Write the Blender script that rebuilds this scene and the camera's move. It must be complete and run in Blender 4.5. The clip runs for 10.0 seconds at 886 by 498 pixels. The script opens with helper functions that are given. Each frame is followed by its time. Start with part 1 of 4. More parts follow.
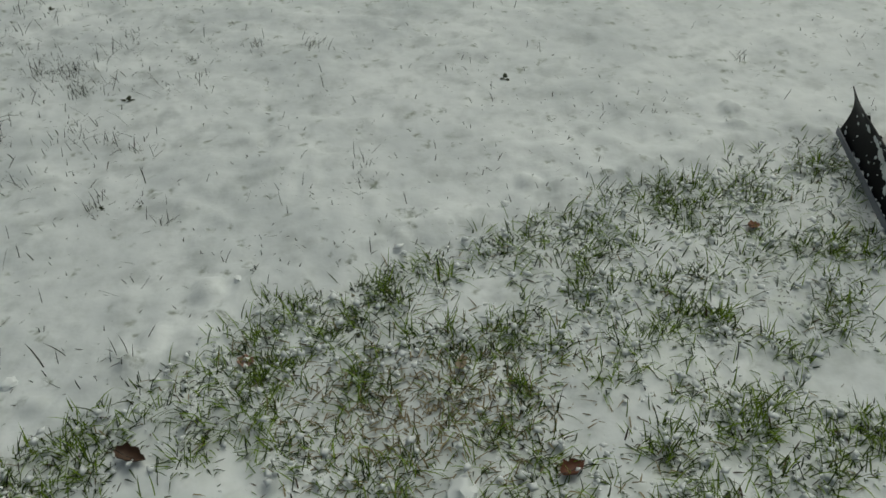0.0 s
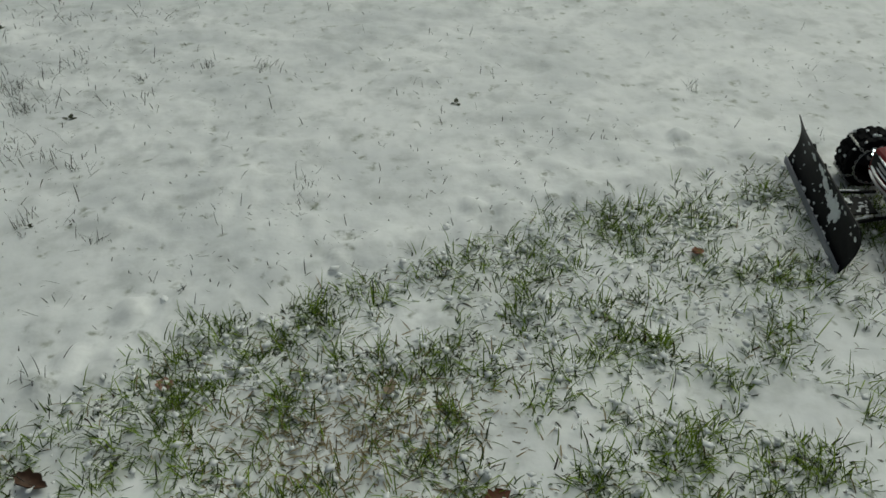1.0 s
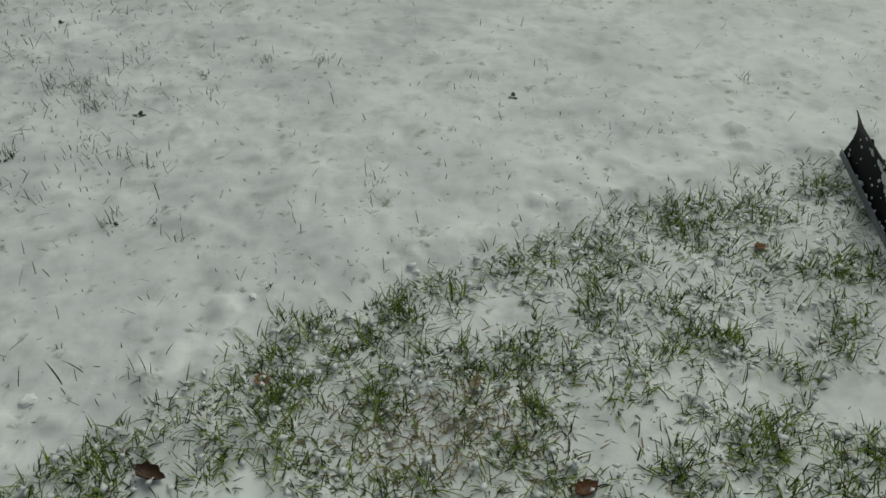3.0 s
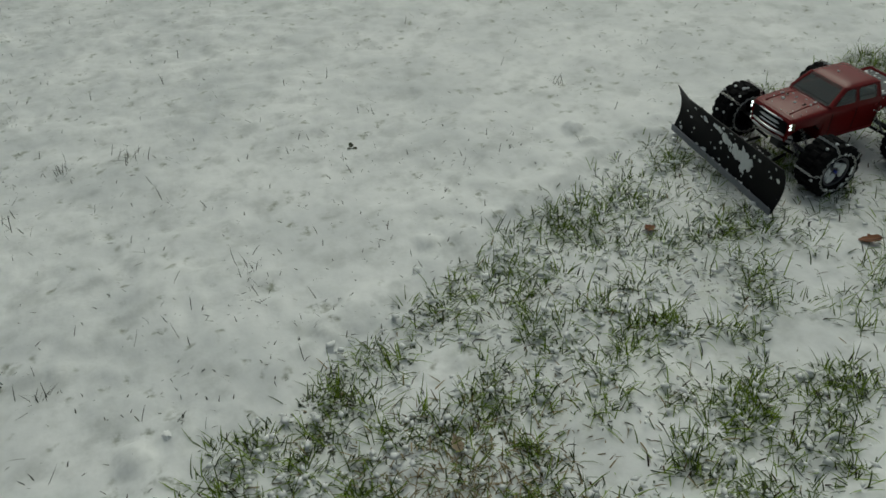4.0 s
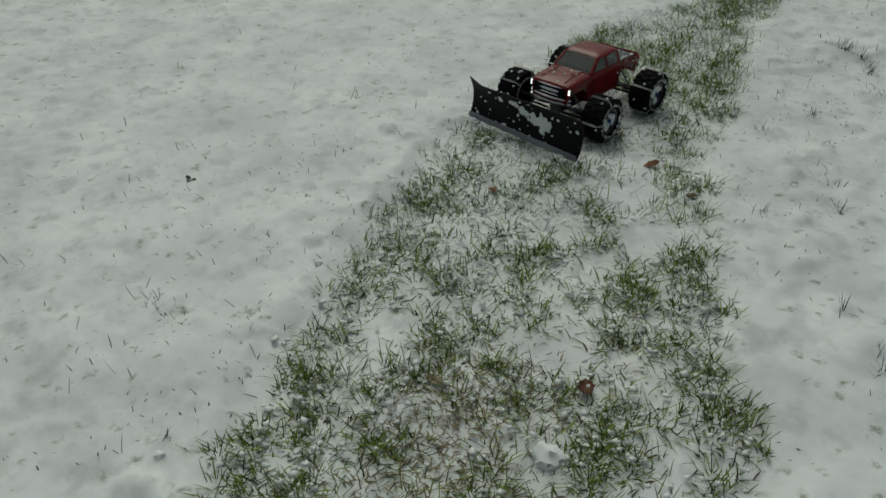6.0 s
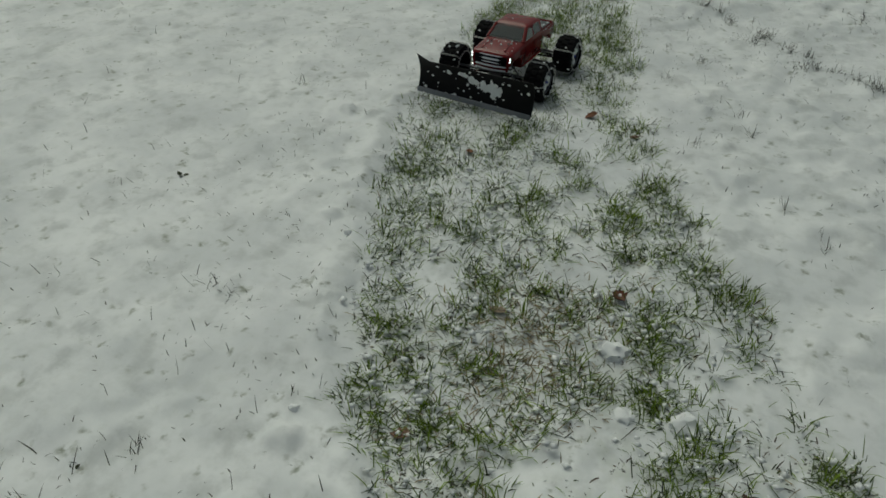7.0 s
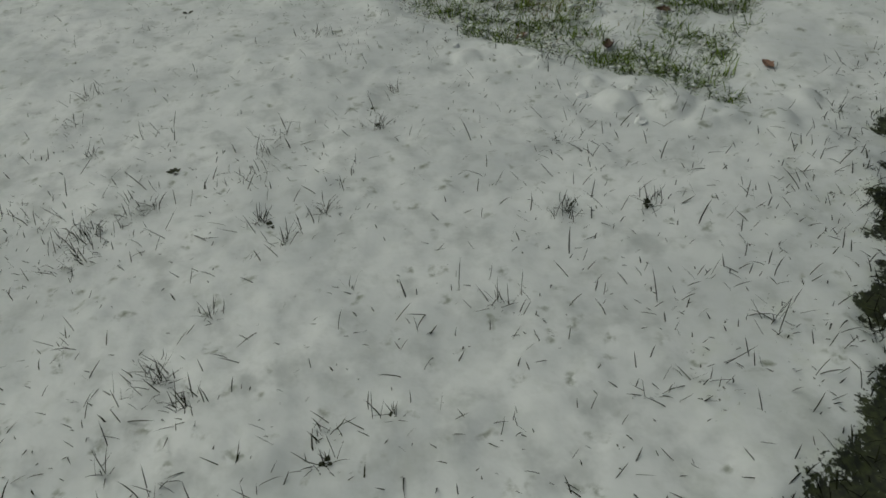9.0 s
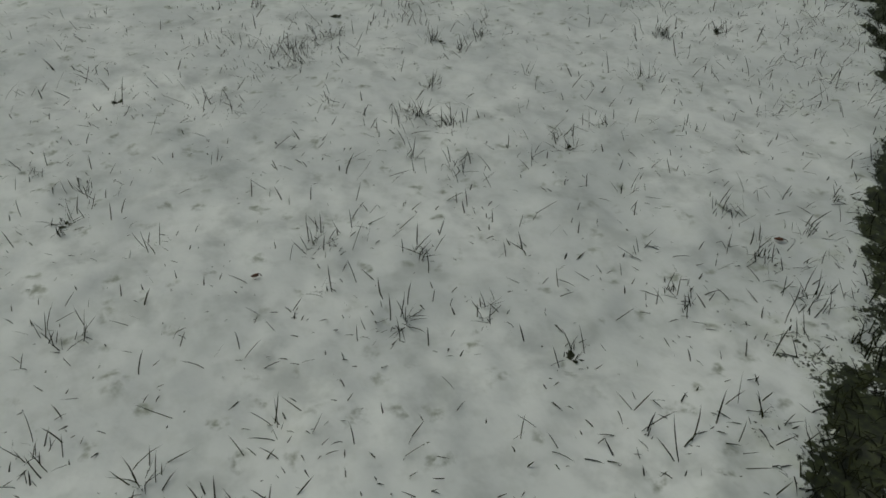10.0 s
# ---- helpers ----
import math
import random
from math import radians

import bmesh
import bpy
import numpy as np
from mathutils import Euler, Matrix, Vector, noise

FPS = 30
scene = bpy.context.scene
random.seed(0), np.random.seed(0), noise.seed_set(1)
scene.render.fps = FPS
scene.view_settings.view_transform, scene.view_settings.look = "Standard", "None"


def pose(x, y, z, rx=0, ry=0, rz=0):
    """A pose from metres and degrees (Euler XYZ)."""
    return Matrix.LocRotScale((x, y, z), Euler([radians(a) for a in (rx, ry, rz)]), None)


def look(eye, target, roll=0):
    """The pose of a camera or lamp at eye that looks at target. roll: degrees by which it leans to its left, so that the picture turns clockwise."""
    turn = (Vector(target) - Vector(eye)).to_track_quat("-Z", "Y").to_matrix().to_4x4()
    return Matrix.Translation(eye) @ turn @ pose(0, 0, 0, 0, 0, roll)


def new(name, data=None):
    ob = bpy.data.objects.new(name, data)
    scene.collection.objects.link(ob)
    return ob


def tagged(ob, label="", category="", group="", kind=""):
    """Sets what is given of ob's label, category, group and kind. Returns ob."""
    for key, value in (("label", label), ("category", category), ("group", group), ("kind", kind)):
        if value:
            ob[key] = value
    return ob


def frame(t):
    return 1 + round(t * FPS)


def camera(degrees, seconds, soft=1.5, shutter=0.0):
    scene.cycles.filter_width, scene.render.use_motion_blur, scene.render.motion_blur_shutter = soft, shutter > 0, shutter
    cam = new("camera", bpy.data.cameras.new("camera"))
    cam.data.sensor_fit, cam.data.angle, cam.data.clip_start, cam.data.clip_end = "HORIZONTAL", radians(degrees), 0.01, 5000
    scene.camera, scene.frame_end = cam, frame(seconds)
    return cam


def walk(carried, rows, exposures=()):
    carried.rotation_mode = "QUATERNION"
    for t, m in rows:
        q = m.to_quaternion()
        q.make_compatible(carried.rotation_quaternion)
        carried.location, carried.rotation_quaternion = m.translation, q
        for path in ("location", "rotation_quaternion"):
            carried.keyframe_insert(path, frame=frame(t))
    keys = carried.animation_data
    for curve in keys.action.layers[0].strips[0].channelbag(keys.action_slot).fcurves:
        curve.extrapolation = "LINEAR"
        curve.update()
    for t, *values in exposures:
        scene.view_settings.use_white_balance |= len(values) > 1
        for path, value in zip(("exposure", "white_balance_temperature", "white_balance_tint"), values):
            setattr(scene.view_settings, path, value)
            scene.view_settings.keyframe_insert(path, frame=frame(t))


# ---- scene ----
cam = camera(58.3, 10.0, soft=1.6)
# seconds, eye, yaw, pitch, roll
PATH = [
    (0, (-0.011, -0.000, 1.280), 0.47, -41.51, -2.21),
    (0.5, (0.043, -0.011, 1.262), 1.48, -40.15, -0.89),
    (1, (0.092, 0.016, 1.221), -1.36, -38.94, -0.30),
    (1.5, (0.114, 0.025, 1.191), -5.16, -38.16, 0.33),
    (2, (0.122, 0.028, 1.179), -5.95, -38.53, 0.01),
    (2.5, (0.084, 0.028, 1.212), -3.90, -39.05, -0.68),
    (3, (-0.057, 0.002, 1.324), -0.22, -41.11, -1.33),
    (3.2, (-0.144, 0.055, 1.361), -1.19, -43.77, -2.14),
    (4.3, (-0.427, 0.177, 1.193), -29.57, -36.03, -3.55),
    (4.5, (-0.489, 0.155, 1.171), -33.41, -35.58, -3.12),
    (5, (-0.649, 0.035, 1.135), -40.53, -33.26, 0.45),
    (5.5, (-0.730, 0.067, 1.227), -42.92, -35.49, -1.65),
    (5.7, (-0.809, 0.155, 1.206), -45.98, -35.00, -1.31),
    (6.8, (-1.287, 0.390, 1.258), -57.12, -34.66, -1.08),
    (7, (-1.434, 0.532, 1.286), -64.10, -35.33, 0.21),
    (7.5, (-1.853, 0.768, 1.263), -68.38, -33.69, 1.25),
    (8, (-2.205, 1.149, 1.183), -78.91, -35.02, -0.51),
    (8.5, (-2.578, 1.339, 1.146), -83.90, -37.88, -5.85),
    (9, (-2.884, 1.721, 1.069), -96.54, -37.68, -5.71),
    (9.2, (-3.015, 1.999, 1.032), -97.55, -36.88, -0.53),
    (9.5, (-3.239, 2.247, 1.041), -99.55, -37.52, -0.31),
    (9.8, (-3.419, 2.510, 0.969), -106.71, -35.84, -0.47),
    (10, (-3.512, 2.654, 0.912), -108.34, -35.90, 0.55),
]
walk(cam, [(t, pose(*eye, 90 + pitch, 0, yaw) @ pose(0, 0, 0, 0, 0, roll)) for t, eye, yaw, pitch, roll in PATH],
     [(0.0, -1.22, 6500, -6), (1.0, -1.11, 6500, -6), (2.0, -1.18, 6500, -6), (3.0, -1.22, 6500, -6), (5.0, -1.24, 6500, -7), (7.0, -1.28, 6540, -7), (8.0, -1.31, 6560, -6), (8.6, -1.40, 6560, -6), (9.0, -1.47, 6580, -5), (10.0, -1.52, 6560, -5)])

# ---- world and light: an overcast winter day ----
SUN_TURN, SUN_UP = radians(35), radians(55)
world = bpy.data.worlds.new("overcast_sky")
scene.world = world
world.use_nodes = True
wn = world.node_tree
sky = wn.nodes.new("ShaderNodeTexSky")
sky.sky_type, sky.sun_disc = "NISHITA", False
sky.sun_elevation, sky.sun_rotation = SUN_UP, SUN_TURN
sky.air_density, sky.dust_density, sky.ozone_density = 1.0, 6.0, 0.5
cloud = wn.nodes.new("ShaderNodeHueSaturation")
cloud.inputs["Saturation"].default_value = 0.5
wn.links.new(sky.outputs["Color"], cloud.inputs["Color"])
wn.links.new(cloud.outputs["Color"], wn.nodes["Background"].inputs["Color"])
wn.nodes["Background"].inputs["Strength"].default_value = 0.12
sun = new("sun", bpy.data.lights.new("sun", "SUN"))
sun.data.energy, sun.data.angle, sun.data.color = 1.0, radians(45), (1.0, 0.97, 0.93)
sun.matrix_world = look((0, 0, 0), (-math.sin(SUN_TURN) * math.cos(SUN_UP), -math.cos(SUN_TURN) * math.cos(SUN_UP), -math.sin(SUN_UP)))


# ---- materials ----
def material(name, colour, rough=0.5, metal=0.0, coat=0.0, vary=0.15, grain=60.0, bump=0.1, depth=0.002, second=None, island=False, glow=0.0, spec=0.5, clear=0.0):
    """A Principled material whose colour wanders at two scales, with fine relief."""
    m = bpy.data.materials.new(name)
    m.use_nodes = True
    t = m.node_tree
    b = t.nodes["Principled BSDF"]
    b.inputs["Roughness"].default_value, b.inputs["Metallic"].default_value = rough, metal
    b.inputs["Transmission Weight"].default_value = clear
    b.inputs["Specular IOR Level"].default_value = spec
    b.inputs["Coat Weight"].default_value, b.inputs["Coat Roughness"].default_value = coat, 0.08
    place = t.nodes.new("ShaderNodeTexCoord").outputs["Object"]

    def noise_at(scale, detail=4):
        n = t.nodes.new("ShaderNodeTexNoise")
        n.inputs["Scale"].default_value, n.inputs["Detail"].default_value = scale, detail
        t.links.new(place, n.inputs["Vector"])
        return n.outputs["Fac"]

    ramp = t.nodes.new("ShaderNodeMix")
    ramp.data_type = "RGBA"
    c = Vector(colour)
    ramp.inputs["A"].default_value = (*(c * (1 - vary)), 1)
    ramp.inputs["B"].default_value = (*(Vector(second) if second else c * (1 + vary)), 1)
    big, small = noise_at(grain * 0.15), noise_at(grain)
    add = t.nodes.new("ShaderNodeMath")
    add.operation = "MULTIPLY_ADD"
    add.inputs[1].default_value = 0.5
    t.links.new(big, add.inputs[0])
    half = t.nodes.new("ShaderNodeMath")
    half.operation = "MULTIPLY"
    half.inputs[1].default_value = 0.5
    t.links.new(small, half.inputs[0])
    t.links.new(half.outputs[0], add.inputs[2])
    fac = add.outputs[0]
    if island:
        geo = t.nodes.new("ShaderNodeNewGeometry")
        fac = geo.outputs["Random Per Island"]
    t.links.new(fac, ramp.inputs["Factor"])
    t.links.new(ramp.outputs["Result"], b.inputs["Base Color"])
    if bump:
        n = t.nodes.new("ShaderNodeBump")
        n.inputs["Strength"].default_value, n.inputs["Distance"].default_value = bump, depth
        t.links.new(small, n.inputs["Height"])
        t.links.new(n.outputs["Normal"], b.inputs["Normal"])
    if glow:
        b.inputs["Emission Color"].default_value, b.inputs["Emission Strength"].default_value = (*colour, 1), glow
    return m


def snow_ground_material():
    """Snow that thins to dark thatch where the mesh's 'bare' value is high."""
    m = bpy.data.materials.new("snow_ground")
    m.use_nodes = True
    t = m.node_tree
    b = t.nodes["Principled BSDF"]
    b.inputs["Roughness"].default_value = 0.55
    b.inputs["Specular IOR Level"].default_value = 0.6
    place = t.nodes.new("ShaderNodeTexCoord").outputs["Object"]

    def noise_at(scale, detail=5, rough=0.55):
        n = t.nodes.new("ShaderNodeTexNoise")
        n.inputs["Scale"].default_value, n.inputs["Detail"].default_value, n.inputs["Roughness"].default_value = scale, detail, rough
        t.links.new(place, n.inputs["Vector"])
        return n.outputs["Fac"]

    def ramp(value, lo, hi):
        n = t.nodes.new("ShaderNodeMapRange")
        n.interpolation_type = "SMOOTHSTEP"
        n.inputs["From Min"].default_value, n.inputs["From Max"].default_value = lo, hi
        t.links.new(value, n.inputs["Value"])
        return n.outputs["Result"]

    def math_of(op, a, c):
        n = t.nodes.new("ShaderNodeMath")
        n.operation = op
        for i, v in enumerate((a, c)):
            if isinstance(v, (int, float)):
                n.inputs[i].default_value = v
            else:
                t.links.new(v, n.inputs[i])
        return n.outputs[0]

    def mix(fac, a, c):
        n = t.nodes.new("ShaderNodeMix")
        n.data_type = "RGBA"
        t.links.new(fac, n.inputs["Factor"])
        for key, v in (("A", a), ("B", c)):
            if isinstance(v, tuple):
                n.inputs[key].default_value = (*v, 1)
            else:
                t.links.new(v, n.inputs[key])
        return n.outputs["Result"]

    # mottled snow; the soft shade of its relief is put into the colour
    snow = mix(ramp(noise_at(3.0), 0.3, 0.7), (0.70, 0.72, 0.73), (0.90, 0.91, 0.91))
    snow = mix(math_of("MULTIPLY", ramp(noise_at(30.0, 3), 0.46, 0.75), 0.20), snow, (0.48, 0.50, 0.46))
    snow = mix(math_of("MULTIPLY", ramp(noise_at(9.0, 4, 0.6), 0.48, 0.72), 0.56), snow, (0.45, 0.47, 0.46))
    # dimples, coloured grey-green for thin snow and for the shade in them
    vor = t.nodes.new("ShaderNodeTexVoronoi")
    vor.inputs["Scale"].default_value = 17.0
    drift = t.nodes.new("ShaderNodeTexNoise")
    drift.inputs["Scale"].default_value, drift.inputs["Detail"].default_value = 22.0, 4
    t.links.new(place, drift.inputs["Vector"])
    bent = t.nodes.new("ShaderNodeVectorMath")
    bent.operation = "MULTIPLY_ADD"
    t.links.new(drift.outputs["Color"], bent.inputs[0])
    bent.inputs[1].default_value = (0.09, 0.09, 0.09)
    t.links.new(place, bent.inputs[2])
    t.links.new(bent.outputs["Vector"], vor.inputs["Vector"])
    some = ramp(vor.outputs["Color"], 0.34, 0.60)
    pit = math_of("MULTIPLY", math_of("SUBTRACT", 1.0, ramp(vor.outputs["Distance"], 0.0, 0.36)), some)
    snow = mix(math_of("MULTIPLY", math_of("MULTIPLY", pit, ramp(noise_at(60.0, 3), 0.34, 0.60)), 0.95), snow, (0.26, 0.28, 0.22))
    thatch = mix(ramp(noise_at(70.0), 0.35, 0.65), (0.010, 0.013, 0.004), (0.048, 0.058, 0.016))
    att = t.nodes.new("ShaderNodeAttribute")
    att.attribute_name = "bare"
    speck = math_of("ADD", math_of("MULTIPLY", noise_at(55.0, 6, 0.7), 0.75), math_of("MULTIPLY", noise_at(160.0, 3), 0.35))
    cover = ramp(math_of("ADD", speck, math_of("MULTIPLY", math_of("SUBTRACT", att.outputs["Fac"], 0.5), 0.55)), 0.635, 0.70)
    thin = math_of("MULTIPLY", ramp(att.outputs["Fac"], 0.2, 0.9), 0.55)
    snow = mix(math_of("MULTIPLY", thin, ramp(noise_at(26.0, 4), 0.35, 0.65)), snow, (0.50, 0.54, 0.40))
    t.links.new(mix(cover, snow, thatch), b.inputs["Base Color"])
    n = t.nodes.new("ShaderNodeBump")
    n.inputs["Strength"].default_value, n.inputs["Distance"].default_value = 0.36, 0.014
    grainy = math_of("ADD", math_of("MULTIPLY", noise_at(16.0, 3, 0.45), 0.9), math_of("MULTIPLY", noise_at(150.0, 2), 0.04))
    t.links.new(math_of("SUBTRACT", grainy, math_of("MULTIPLY", pit, 0.22)), n.inputs["Height"])
    t.links.new(n.outputs["Normal"], b.inputs["Normal"])
    return m


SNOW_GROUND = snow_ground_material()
SNOW = material("snow", (0.82, 0.84, 0.85), 0.6, vary=0.06, grain=120, bump=0.6, depth=0.004)
WEED = material("weed_green", (0.018, 0.022, 0.008), 0.7, second=(0.05, 0.055, 0.02), grain=120)
SNOW_LOOSE = material("loose_snow", (0.88, 0.89, 0.89), 0.7, vary=0.04, grain=60, bump=0.0)
GRASS = material("grass", (0.030, 0.052, 0.008), 0.55, second=(0.240, 0.352, 0.034), island=True, grain=200, spec=0.2)
GRASS_DEAD = material("grass_dead", (0.13, 0.10, 0.045), 0.7, second=(0.34, 0.27, 0.14), island=True, grain=200)
GRASS_DEEP = material("grass_deep", (0.010, 0.016, 0.005), 0.5, second=(0.062, 0.100, 0.018), island=True, grain=200, spec=0.2)
GRASS_BROWN = material("grass_brown", (0.022, 0.012, 0.006), 0.75, second=(0.09, 0.058, 0.030), island=True, grain=200, spec=0.2)
GRASS_DARK = material("grass_dark", (0.005, 0.006, 0.002), 0.8, second=(0.028, 0.032, 0.010), island=True, grain=200, spec=0.2)
GRASS_BRIGHT = material("grass_bright", (0.060, 0.095, 0.012), 0.5, second=(0.290, 0.405, 0.040), island=True, grain=200, spec=0.2)
RED = material("red_paint", (0.165, 0.007, 0.008), 0.26, coat=0.10, vary=0.12, grain=90, bump=0.03, depth=0.001, spec=0.28)
BLACK = material("black_plastic", (0.006, 0.006, 0.007), 0.5, vary=0.3, grain=120, bump=0.2, spec=0.14)
RUBBER = material("tyre_rubber", (0.005, 0.005, 0.006), 0.8, vary=0.35, grain=180, bump=0.3, spec=0.10)
GLASS_DARK = material("tinted_glass", (0.30, 0.33, 0.34), 0.03, vary=0.05, grain=20, bump=0.0, clear=0.92)
COVER = material("bed_cover", (0.045, 0.050, 0.055), 0.35, vary=0.25, grain=150, bump=0.15)
CHROME = material("chrome", (0.95, 0.95, 0.96), 0.28, metal=1.0, vary=0.08, grain=80, bump=0.05)
EDGE_GREY = material("edge_grey", (0.22, 0.23, 0.26), 0.5, vary=0.25, grain=150, bump=0.2)
STEEL = material("chain_steel", (0.48, 0.48, 0.47), 0.38, metal=0.9, vary=0.2, grain=300, bump=0.1)
METAL_GREY = material("grey_metal", (0.16, 0.16, 0.17), 0.45, metal=0.7, vary=0.25, grain=150, bump=0.15)
RIM = material("rim_plastic", (0.10, 0.10, 0.12), 0.3, metal=0.4, vary=0.2, grain=120, bump=0.1)
LED_WHITE = material("led_white", (0.85, 0.93, 1.0), 0.3, bump=0.0, glow=7.0)
LED_RED = material("led_red", (1.0, 0.04, 0.03), 0.3, bump=0.0, glow=1.6)
RED_LENS = material("red_lens", (0.30, 0.01, 0.012), 0.15, coat=0.6, bump=0.0)
CLEAR_LENS = material("headlamp_lens", (0.16, 0.11, 0.06), 0.12, coat=0.8, bump=0.0, grain=60)
LEAF_RUST = material("leaf_rust", (0.085, 0.024, 0.010), 0.6, second=(0.17, 0.058, 0.024), grain=90, bump=0.5)
LEAF_ORANGE = material("leaf_orange", (0.19, 0.070, 0.028), 0.6, second=(0.33, 0.135, 0.058), grain=90, bump=0.5)
LEAF_TAN = material("leaf_tan", (0.23, 0.12, 0.08), 0.65, second=(0.33, 0.19, 0.13), grain=90, bump=0.5)
LEAF_PALE = material("leaf_pale", (0.24, 0.18, 0.12), 0.65, second=(0.40, 0.31, 0.22), grain=90, bump=0.5)
LEAF_DARK = material("leaf_dark", (0.055, 0.028, 0.016), 0.6, second=(0.12, 0.06, 0.03), grain=90, bump=0.5)
TWIG = material("twig", (0.035, 0.028, 0.02), 0.7, grain=150, bump=0.4)
HUB_BLUE = material("hub_blue", (0.05, 0.07, 0.40), 0.3, metal=0.6, grain=60)


# ---- mesh tools ----
class Acc:
    """Gathers vertices and faces of one mesh."""

    def __init__(self):
        self.v, self.f = [], []

    def add(self, verts, faces):
        n = len(self.v)
        self.v += [tuple(p) for p in verts]
        self.f += [tuple(i + n for i in q) for q in faces]
        return self

    def box(self, c, s, m=None, bevel=0.0):
        """A box with its edges cut by bevel."""
        bm = bmesh.new()
        bmesh.ops.create_cube(bm, size=1.0)
        for v in bm.verts:
            v.co = Vector((v.co.x * s[0], v.co.y * s[1], v.co.z * s[2]))
        if bevel:
            bmesh.ops.bevel(bm, geom=bm.edges[:], offset=bevel, segments=1, affect="EDGES")
        return self.take(bm, (m or Matrix.Identity(4)) if m else Matrix.Translation(c), None if not m else c)

    def take(self, bm, m, c=None):
        bm.verts.index_update()
        move = (Matrix.Translation(c) @ m) if c is not None else m
        self.add([move @ v.co for v in bm.verts], [[v.index for v in f.verts] for f in bm.faces])
        bm.free()
        return self

    def loft(self, rings, closed=True, caps=True):
        n = len(rings[0])
        base = [p for r in rings for p in r]
        faces = []
        for i in range(len(rings) - 1):
            for j in range(n if closed else n - 1):
                k = (j + 1) % n
                faces.append((i * n + j, i * n + k, (i + 1) * n + k, (i + 1) * n + j))
        if caps:
            faces.append(tuple(reversed(range(n))))
            faces.append(tuple(range((len(rings) - 1) * n, len(rings) * n)))
        return self.add(base, faces)

    def tube(self, pts, r, segs=8):
        """A round bar along points; r: one radius or one for each point."""
        pts = [Vector(p) for p in pts]
        rings = []
        for i, p in enumerate(pts):
            d = (pts[min(i + 1, len(pts) - 1)] - pts[max(i - 1, 0)]).normalized()
            a = d.cross(Vector((0, 0, 1)) if abs(d.z) < 0.9 else Vector((1, 0, 0))).normalized()
            b = d.cross(a)
            rr = r[i] if isinstance(r, (list, tuple)) else r
            rings.append([p + (a * math.cos(2 * math.pi * k / segs) + b * math.sin(2 * math.pi * k / segs)) * rr for k in range(segs)])
        return self.loft(rings)

    def lathe(self, profile, segs=32, axis="Y", at=(0, 0, 0)):
        """Turns (along, radius) pairs about the axis; ends are closed if the radius is not 0."""
        rings = []
        for a, r in profile:
            ring = []
            for k in range(segs):
                c, s = math.cos(2 * math.pi * k / segs) * r, math.sin(2 * math.pi * k / segs) * r
                ring.append(Vector(at) + Vector((c, a, s) if axis == "Y" else (a, c, s) if axis == "X" else (c, s, a)))
            rings.append(ring)
        return self.loft(rings)

    def blob(self, c, size, rng, rough=0.3, level=1, turn=0.0):
        """An uneven lump."""
        bm = bmesh.new()
        bmesh.ops.create_icosphere(bm, subdivisions=level, radius=1.0)
        off = Vector((rng.uniform(-50, 50), rng.uniform(-50, 50), rng.uniform(-50, 50)))
        for v in bm.verts:
            k = 1 + rough * noise.noise(v.co * 1.7 + off) + 0.5 * rough * noise.noise(v.co * 4.0 + off)
            v.co = Vector((v.co.x * size[0] * k, v.co.y * size[1] * k, v.co.z * size[2] * k))
        return self.take(bm, Matrix.Translation(c) @ Matrix.Rotation(turn, 4, "Z"))

    def mesh(self, name, mat, smooth=40.0):
        me = bpy.data.meshes.new(name)
        me.from_pydata(self.v, [], self.f)
        me.materials.append(mat)
        if smooth:
            me.polygons.foreach_set("use_smooth", [True] * len(me.polygons))
            me.set_sharp_from_angle(angle=radians(smooth))
        me.update()
        return me


def part(name, acc, mat, parent, label="", smooth=40.0, m=None):
    """One mesh object under a thing or a part."""
    ob = new(name, acc if isinstance(acc, bpy.types.Mesh) else acc.mesh(name, mat, smooth))
    ob.parent = parent
    if m is not None:
        ob.matrix_basis = m
    return tagged(ob, label)


def thing(name, label, category, group="", m=None, acc=None, mat=None, smooth=40.0):
    ob = new(name, acc.mesh(name, mat, smooth) if acc else None)
    if m is not None:
        ob.matrix_basis = m
    return tagged(ob, label, category, group)


# ---- lie of the land ----
def lattice(x, y, seed):
    """Smooth value noise, -1 to 1, for arrays."""
    xi, yi = np.floor(x), np.floor(y)
    fx, fy = x - xi, y - yi
    fx, fy = fx * fx * (3 - 2 * fx), fy * fy * (3 - 2 * fy)

    def h(a, b):
        v = np.sin(a * 127.1 + b * 311.7 + seed * 74.7) * 43758.5453
        return (v - np.floor(v)) * 2 - 1

    return (h(xi, yi) * (1 - fx) + h(xi + 1, yi) * fx) * (1 - fy) + (h(xi, yi + 1) * (1 - fx) + h(xi + 1, yi + 1) * fx) * fy


def fbm(x, y, scale, seed, octaves=3):
    total, amp = 0, 1.0
    for o in range(octaves):
        total = total + amp * lattice(x * scale * 2 ** o + 13.7 * o, y * scale * 2 ** o - 7.1 * o, seed + o)
        amp *= 0.5
    return total / 1.75


def step(v, lo, hi):
    t = np.clip((v - lo) / (hi - lo), 0, 1)
    return t * t * (3 - 2 * t)


